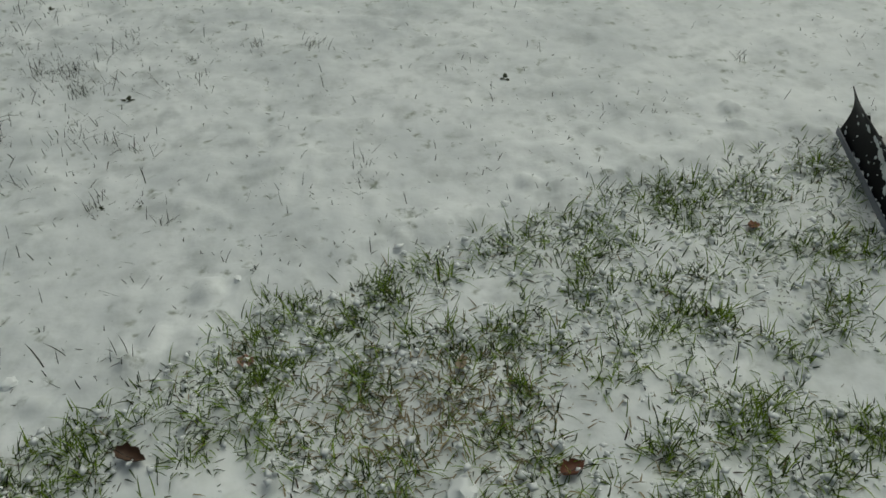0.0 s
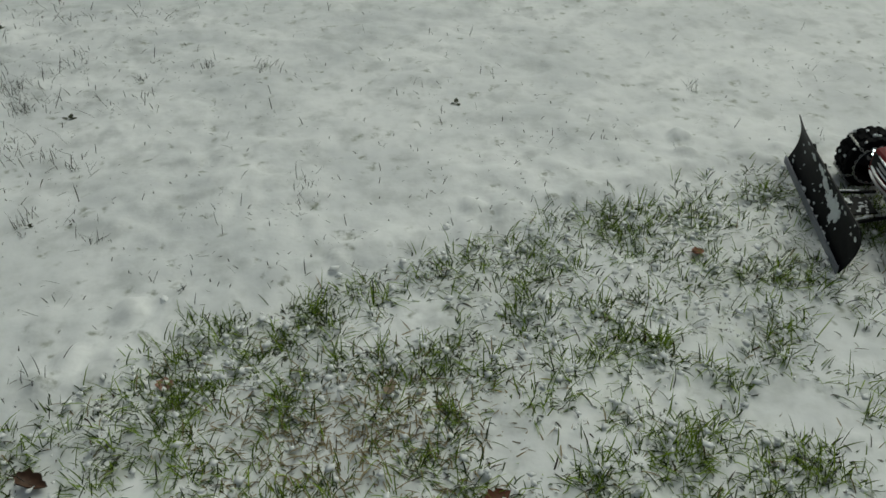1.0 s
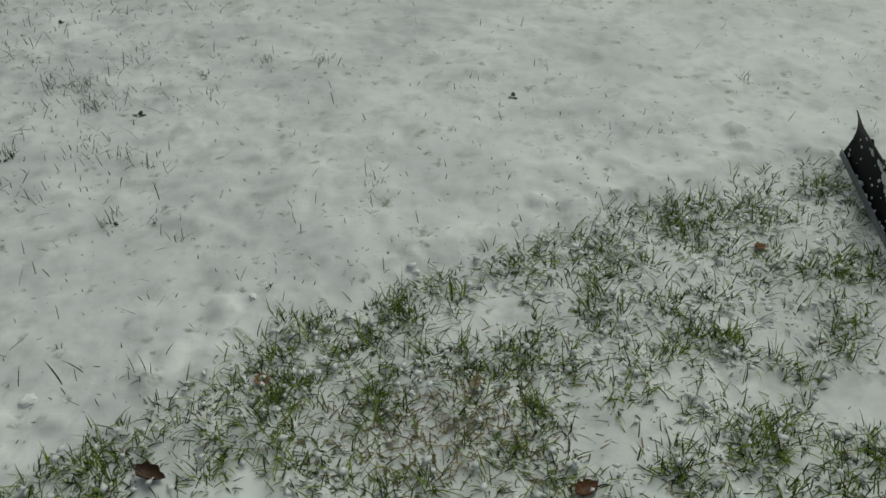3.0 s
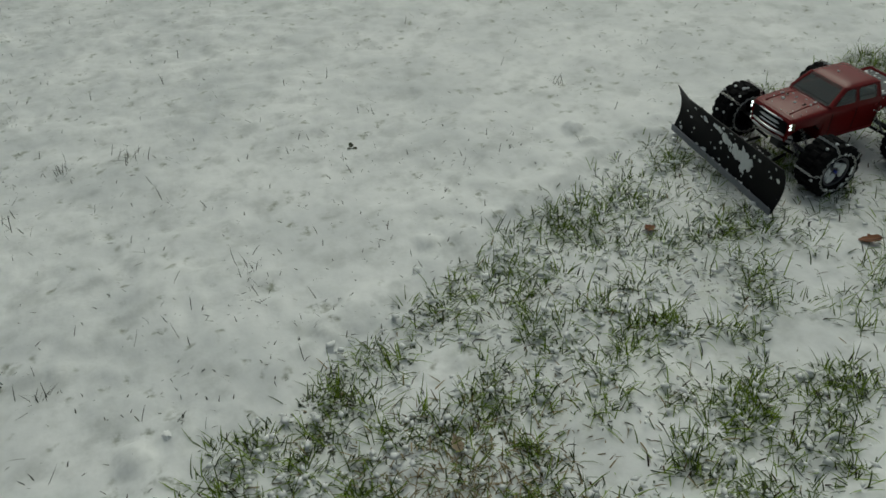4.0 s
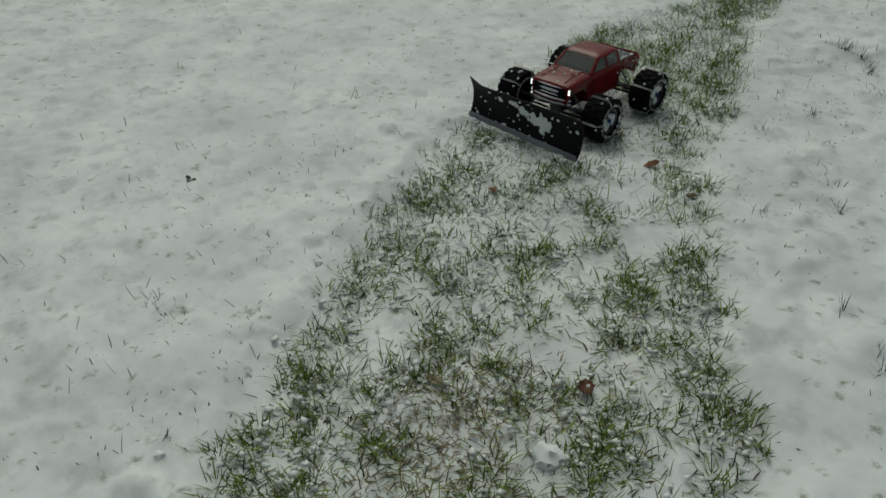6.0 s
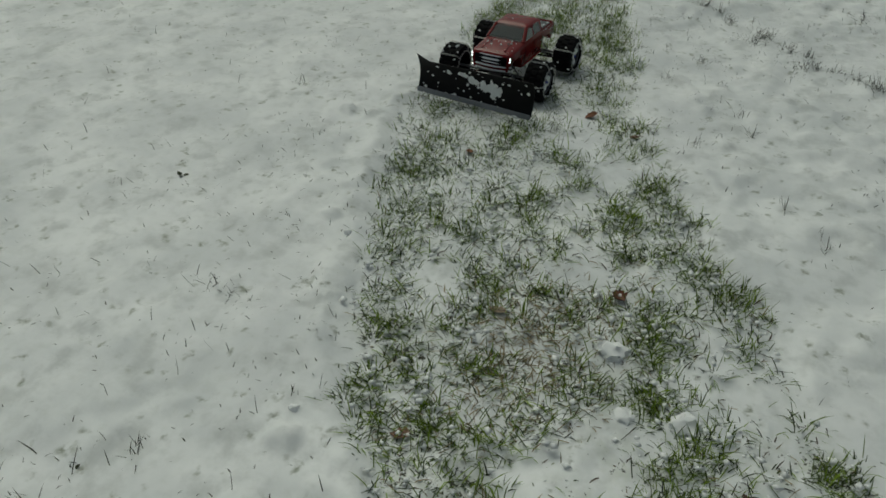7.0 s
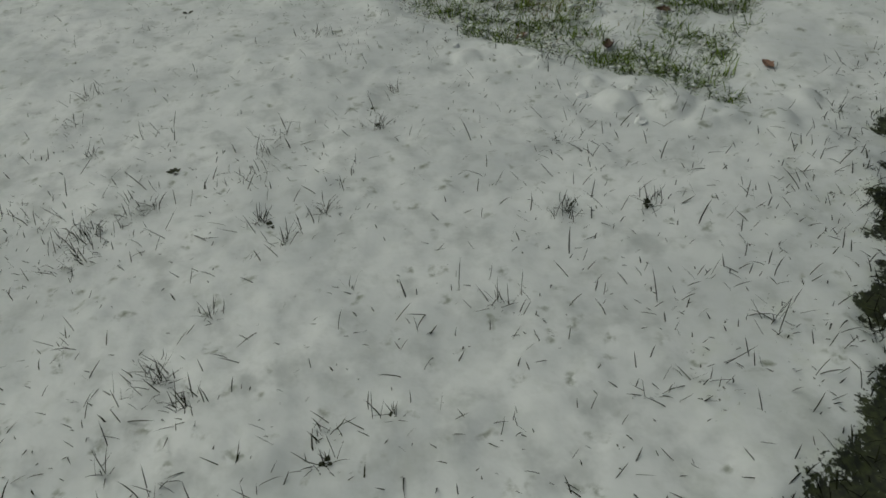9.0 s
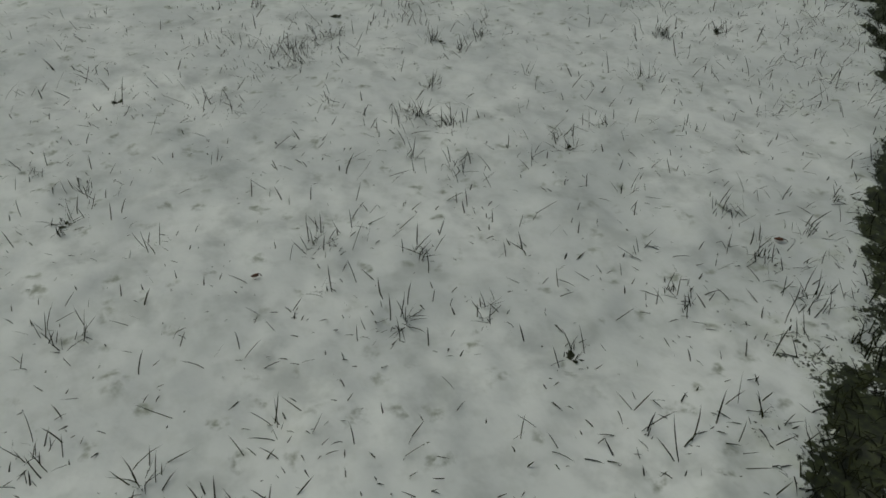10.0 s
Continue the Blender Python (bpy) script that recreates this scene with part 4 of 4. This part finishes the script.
    for x, yy in ((0.125, -0.036), (0.108, 0.042), (0.16, 0.012), (0.15, -0.058), (0.135, -0.012), (0.118, 0.016), (0.132, 0.050), (0.172, -0.030)):
        acc.blob((x, yy, 0.1815), (0.006, 0.005, 0.004), r, 0.6)
    acc.blob((-0.02, -0.015, 0.2385), (0.004, 0.004, 0.003), r, 0.4)
    for _ in range(60):
        x, s = r.uniform(-0.25, -0.09), r.choice((-1, 1))
        q = abs(r.gauss(0.0014, 0.0008)) + 0.0006
        acc.blob((x, s * 0.1005, r.uniform(0.125, 0.176)), (q, q * 0.5, q), r, 0.5)
    stuff(part("loose_snow", acc, SNOW, body, "loose white snow"))
    # running gear
    acc = Acc()
    acc.box((0, 0, 0.075), (0.36, 0.075, 0.006), None, 0.002)
    acc.box((0.0, 0, 0.092), (0.22, 0.060, 0.030), None, 0.004)
    chassis = part("chassis", acc, BLACK, truck)
    for x in (AXLE, -AXLE):
        acc = Acc()
        acc.box((x, 0, 0.080), (0.05, 0.05, 0.045), None, 0.006)
        acc.tube([(x, -WHEEL_Y + 0.02, TYRE_R), (x, WHEEL_Y - 0.02, TYRE_R)], 0.006, 8)
        part("axle", acc, METAL_GREY, chassis)
        for s in (1, -1):
            for dx in (-0.022, 0.022):
                acc = Acc()
                acc.tube([(x + dx, s * 0.035, 0.072), (x + dx * 0.4, s * 0.150, 0.070)], 0.0048, 6)
                part("suspension_arm", acc, BLACK, chassis)
                acc = Acc()
                acc.tube([(x + dx * 1.3, s * 0.044, 0.145), (x + dx * 0.9, s * 0.112, 0.074)], 0.0030, 6)
                damper = part("shock_absorber", acc, METAL_GREY, chassis)
                acc = Acc()
                top, foot = Vector((x + dx * 1.3, s * 0.047, 0.141)), Vector((x + dx * 0.95, s * 0.098, 0.079))
                d = (foot - top).normalized()
                a1 = d.cross(Vector((1, 0, 0))).normalized()
                a2 = d.cross(a1)
                acc.tube([top.lerp(foot, k / 48) + (a1 * math.cos(k * 2 * math.pi / 8) + a2 * math.sin(k * 2 * math.pi / 8)) * 0.0072 for k in range(49)], 0.0013, 5)
                part("spring", acc, STEEL, damper)
    # wheels
    tyre, chain = tyre_mesh(), chain_mesh()
    rims = {s: rim_mesh(s) for s in (1, -1)}
    for x in (WHEELBASE / 2, -WHEELBASE / 2):
        for s in (1, -1):
            wheel = part("wheel", rims[s], RIM, truck, m=Matrix.Translation((x, s * WHEEL_Y, TYRE_R)) @ Matrix.Rotation(prng.uniform(0, 6), 4, "Y"))
            part("tyre", tyre, RUBBER, wheel, "knobbly black rubber tyre packed with snow")
            stuff(part("snow_chain", chain, STEEL, wheel, "steel snow chain"))
            stuff(part("packed_snow", tyre_snow(s, x * 50 + s), SNOW, wheel, "packed white snow"))
            acc = Acc()
            acc.lathe([(s * (TYRE_W / 2 - 0.02), 0.0), (s * (TYRE_W / 2 - 0.02), 0.006), (s * (TYRE_W / 2 - 0.004), 0.005), (s * (TYRE_W / 2 - 0.002), 0.0)], 6)
            part("hub_nut", acc, HUB_BLUE, wheel, "blue hub nut")
    # plough
    BX, BW, BH = 0.412, 0.282, 0.146
    prof = []
    for k in range(11):
        t = k / 10
        prof.append((BX - 0.030 * math.sin(t * math.pi * 0.85) + 0.006 * t, 0.004 + BH * t))
    acc = Acc()
    rings = []
    for yy in np.linspace(-BW, BW, 21):
        horn = max(0.0, (-yy / BW - 0.82) / 0.18)
        up = 1.01 + 0.06 * (yy / BW) + 0.20 * horn
        front = [Vector((px + 0.010 * horn * k / 10, float(yy), 0.004 + (pz - 0.004) * up)) for k, (px, pz) in enumerate(prof)]
        back = [p - Vector((0.004, 0, 0)) for p in reversed(front)]
        rings.append(front + back)
    acc.loft(rings)
    blade = part("plough_blade", acc, BLACK, truck, "curved black plough blade smeared with snow",
                 m=Matrix.Translation((BX, 0, RAISE)) @ Matrix.Rotation(radians(-4), 4, "Z") @ Matrix.Translation((-BX, 0, 0)))
    acc = Acc()
    acc.box((BX + 0.003, 0, 0.012), (0.005, 2 * BW, 0.024), None, 0.0015)
    part("cutting_edge", acc, EDGE_GREY, blade)
    for yy in (-0.17, -0.06, 0.06, 0.17):
        acc = Acc()
        acc.loft([[Vector((px - 0.003, yy + d, pz)) for d in (-0.003, 0.003)] + [Vector((px - 0.014, yy + d, pz)) for d in (0.003, -0.003)] for px, pz in prof[1:-1]])
        part("blade_rib", acc, BLACK, blade)
    acc = Acc()
    r = random.Random(21)
    def on_blade(yy, t):
        k = min(9, int(t * 10))
        f = t * 10 - k
        return (prof[k][0] * (1 - f) + prof[k + 1][0] * f + 0.001, yy, prof[k][1] * (1 - f) + prof[k + 1][1] * f)
    for _ in range(24):
        t, yy = r.uniform(0.05, 0.95), r.uniform(-BW, BW)
        q = abs(r.gauss(0.003, 0.002)) + 0.001
        acc.blob(on_blade(yy, t), (0.002, q * 1.3, q), r, 0.6)
    # ragged patches: a thin skin that dips into the blade at its rim
    us, ts = np.linspace(-BW * 0.98, BW * 0.98, 200), np.linspace(0.02, 0.97, 56)
    gu, gt = np.meshgrid(us, ts)
    field = -0.62 + 1.0 * fbm(gu.ravel() * 10, gt.ravel() * 1.3, 5.0, 81, 4).reshape(gu.shape)
    for cy, ct, wy, wt in ((-0.060, 0.78, 0.028, 0.09), (-0.015, 0.68, 0.035, 0.14), (0.045, 0.58, 0.050, 0.17), (0.105, 0.50, 0.040, 0.12), (-0.130, 0.74, 0.022, 0.12), (0.120, 0.06, 0.05, 0.06), (-0.06, 0.05, 0.10, 0.05)):
        field = field + np.exp(-((gu - cy) / wy) ** 2 - ((gt - ct) / wt) ** 2)
    skin, at = [], {}
    for jj in range(len(ts) - 1):
        for ii in range(len(us) - 1):
            cell = [(jj, ii), (jj, ii + 1), (jj + 1, ii + 1), (jj + 1, ii)]
            if max(field[c] for c in cell) > 0:
                skin.append(cell)
    for cell in skin:
        for c in cell:
            if c not in at:
                p = on_blade(float(us[c[1]]), float(ts[c[0]]))
                at[c] = (p[0] + min(0.004, max(-0.002, 0.012 * float(field[c]))), p[1], p[2])
    order = {c: k for k, c in enumerate(at)}
    me = bpy.data.meshes.new("snow_skin")
    me.from_pydata(list(at.values()), [], [[order[c] for c in cell] for cell in skin])
    me.polygons.foreach_set("use_smooth", [True] * len(me.polygons))
    me.materials.append(SNOW)
    crust = new("snow_skin", me)
    crust.parent = blade
    stuff(crust)
    for _ in range(40):
        t, yy = r.uniform(0.1, 1.0), r.uniform(-BW, BW)
        q = abs(r.gauss(0.003, 0.002)) + 0.001
        p = on_blade(yy, t)
        acc.blob((p[0] - 0.0055, p[1], p[2]), (0.0015, q * 1.2, q), r, 0.6)
    stuff(part("smeared_snow", acc, SNOW, blade, "wet white snow stuck to the blade"))
    for s in (1, -1):
        acc = Acc()
        acc.tube([(BX - 0.010, s * 0.090, 0.040), (0.20, s * 0.062, 0.060)], 0.0052, 8)
        arm = part("plough_arm", acc, BLACK, truck, "black plough arm crusted with snow")
        acc = Acc()
        for _ in range(16):
            t = r.random()
            acc.blob((BX - 0.010 - 0.15 * t, s * (0.090 - 0.028 * t), 0.0455 + 0.020 * t), (0.010, 0.0042, 0.0025), r, 0.5)
        stuff(part("snow_crust", acc, SNOW, arm))
    acc = Acc()
    acc.box((0.285, 0, 0.052), (0.10, 0.085, 0.004), Matrix.Rotation(radians(6), 4, "Y"), 0.001)
    acc.box((BX - 0.030, 0, 0.060), (0.014, 0.12, 0.024), None, 0.003)
    acc.tube([(0.32, -0.03, 0.056), (BX - 0.03, -0.03, 0.060)], 0.005, 8)
    acc.tube([(0.32, 0.03, 0.056), (BX - 0.03, 0.03, 0.060)], 0.005, 8)
    mount = part("plough_mount", acc, BLACK, truck)
    acc = Acc()
    for _ in range(24):
        acc.blob((r.uniform(0.245, 0.325), r.uniform(-0.038, 0.038), 0.0565), (r.uniform(0.003, 0.009), r.uniform(0.003, 0.009), 0.002), r, 0.6)
    stuff(part("loose_snow", acc, SNOW, mount))
    return truck


TRUCK_AT, TRUCK_TURN, TRUCK_SIZE = (1.420, 1.613), 177.5, 0.86
for ob in build_truck(pose(*TRUCK_AT, -0.010, 0, 0, TRUCK_TURN) @ Matrix.Scale(TRUCK_SIZE, 4)).children_recursive:
    if "window" in ob.name or "windscreen" in ob.name:
        ob.visible_shadow = False


# ---- fallen leaves, weeds and lumps of snow ----
def lie(x, y, lift=0.0):
    return float(ground_height(np.array([x]), np.array([y]))[0]) + lift


def fallen_leaf(x, y, size, turn, mat, label, curl=0.5, wide=0.62, seed=0):
    """A curled leaf with lobed edges, a midrib and a stalk."""
    r = random.Random(seed)
    rows, cols = 9, 6
    top = []
    for i in range(rows):
        t = i / (rows - 1)
        w = size * wide * 0.5 * math.sin(math.pi * (0.06 + 0.94 * t) ** 0.85) * (1 + 0.22 * math.sin(t * 19 + seed)) + 0.001
        for j in range(cols):
            s = j / (cols - 1) * 2 - 1
            ang = s * curl * 1.5
            px = size * (t - 0.5)
            py = w * (math.sin(ang) / max(curl * 1.5, 0.01))
            pz = w * (1 - math.cos(ang)) / max(curl * 1.5, 0.01) + size * 0.16 * curl * (2 * t - 1) ** 2 + 0.04 * size * noise.noise(Vector((px * 90, py * 90, seed)))
            top.append(Vector((px, py, pz + 0.002)))
    faces = [(i * cols + j, i * cols + j + 1, (i + 1) * cols + j + 1, (i + 1) * cols + j) for i in range(rows - 1) for j in range(cols - 1)]
    n = len(top)
    acc = Acc()
    acc.add(top + [p - Vector((0, 0, 0.0008)) for p in top], faces + [tuple(k + n for k in reversed(f)) for f in faces])
    leaf = thing("fallen_leaf", label, "leaf", "fallen leaves", pose(x, y, lie(x, y, 0.003), r.uniform(-10, 10), r.uniform(-12, 12), turn))
    part("leaf_blade", acc, mat, leaf, "", 60)
    acc = Acc()
    acc.tube([(-size * 0.95, 0.004, 0.004), (-size * 0.7, 0, 0.006), (-size * 0.48, 0, 0.006 + size * 0.10 * curl), (-size * 0.2, 0, 0.0030), (size * 0.3, 0, 0.0035)], [0.0009, 0.0009, 0.0010, 0.0008, 0.0004], 6)
    part("stalk", acc, TWIG, leaf)
    return leaf


fallen_leaf(0.206, 0.821, 0.058, 35, LEAF_RUST, "curled rust-red dead leaf lying in grass", 0.9, 0.8, 1)
fallen_leaf(-0.448, 1.110, 0.046, 100, LEAF_TAN, "pale tan dead leaf half under snow", 0.5, 0.8, 2)
fallen_leaf(-0.625, 0.876, 0.068, -20, LEAF_DARK, "large dark brown curled dead leaf in grass", 1.0, 0.75, 3)
fallen_leaf(-0.430, 0.618, 0.050, 60, LEAF_DARK, "dark brown dead leaf folded on snow", 0.7, 0.85, 4)
fallen_leaf(1.198, 1.208, 0.056, 150, LEAF_ORANGE, "orange-brown dead leaf beside a tuft", 0.6, 0.6, 5)
fallen_leaf(0.745, 1.492, 0.036, 20, LEAF_ORANGE, "small orange-brown dead leaf among grass blades", 0.5, 0.7, 6)
fallen_leaf(-0.950, 0.520, 0.046, 10, LEAF_TAN, "dull tan dead leaf at a snow ridge", 0.7, 0.7, 7)
fallen_leaf(0.010, 1.080, 0.052, 80, LEAF_PALE, "narrow pale straw-coloured dead leaf among grass", 0.4, 0.42, 8)
fallen_leaf(-2.500, 1.620, 0.018, 50, LEAF_RUST, "scrap of reddish dead leaf in the snow", 0.7, 0.7, 11)
fallen_leaf(-2.330, 2.620, 0.014, 80, LEAF_RUST, "scrap of reddish dead leaf in the snow", 0.7, 0.7, 12)
fallen_leaf(-0.300, 0.430, 0.022, 30, LEAF_DARK, "scrap of dark brown dead leaf in the snow", 0.7, 0.6, 13)
fallen_leaf(1.090, 1.020, 0.034, 130, LEAF_TAN, "tan dead leaf frosted with snow", 0.5, 0.6, 9)


def weed(x, y, size, seed, label="small dark weed rosette standing out of the snow"):
    """A little rosette of stubby leaves."""
    r = random.Random(seed)
    acc = Acc()
    for k in range(7):
        a, l, up = r.uniform(0, 6.28), size * r.uniform(0.5, 1.0), r.uniform(0.3, 1.0)
        d = Vector((math.cos(a), math.sin(a), up)).normalized()
        q = Vector((-math.sin(a), math.cos(a), 0))
        rings = []
        for t, w in ((0, 0.15), (0.4, 0.28), (0.75, 0.2), (1.0, 0.03)):
            c = d * l * t - Vector((0, 0, 0.25 * l * t * t))
            rings.append([c + q * l * w, c + Vector((0, 0, l * 0.06)), c - q * l * w, c - Vector((0, 0, l * 0.05))])
        acc.loft(rings)
    return thing("weed", label, "weed", "weeds in the snow", pose(x, y, lie(x, y, -0.003)), acc, WEED)


for k, (wx, wy, ws) in enumerate(((0.19, 2.25, 0.032), (-0.92, 1.64, 0.024), (-1.33, 1.94, 0.026), (-1.00, 2.19, 0.035), (-0.82, 1.65, 0.024), (-2.03, 1.85, 0.024),
                                  (-1.40, 1.91, 0.022), (-1.97, 1.73, 0.018), (1.27, 0.64, 0.020), (1.58, 1.02, 0.020), (0.47, 0.75, 0.030), (-2.68, 2.15, 0.028),
                                  (0.36, 2.38, 0.014), (-2.17, 1.92, 0.014), (-2.12, 1.38, 0.014), (-1.48, 2.86, 0.030), (-2.02, 2.96, 0.030), (-1.48, 1.08, 0.030), (0.10, 1.07, 0.020), (-2.78, 2.44, 0.018))):
    weed(wx, wy, ws * 0.8, k)


def snow_lump(x, y, size, seed):
    r = random.Random(seed)
    acc = Acc()
    acc.blob((0, 0, 0), (size, size * r.uniform(0.7, 1.1), size * 0.6), r, 0.5, 3, r.uniform(0, 3))
    return thing("snow_lump", "rounded white lump of pushed snow", "snow lump", "lumps of pushed snow", pose(x, y, lie(x, y, size * 0.12)), acc, SNOW_LOOSE)


for sx, sy, size in ((0.0, 0.782, 0.034), (-0.19, 0.70, 0.024), (-0.16, 0.575, 0.030), (-0.86, 0.70, 0.014), (-0.80, 0.78, 0.012), (-0.93, 1.06, 0.016), (-0.50, 1.34, 0.012), (0.14, 1.60, 0.012), (-1.12, 0.96, 0.018)):
    snow_lump(sx, sy, size, int(sx * 1000 + sy * 77))
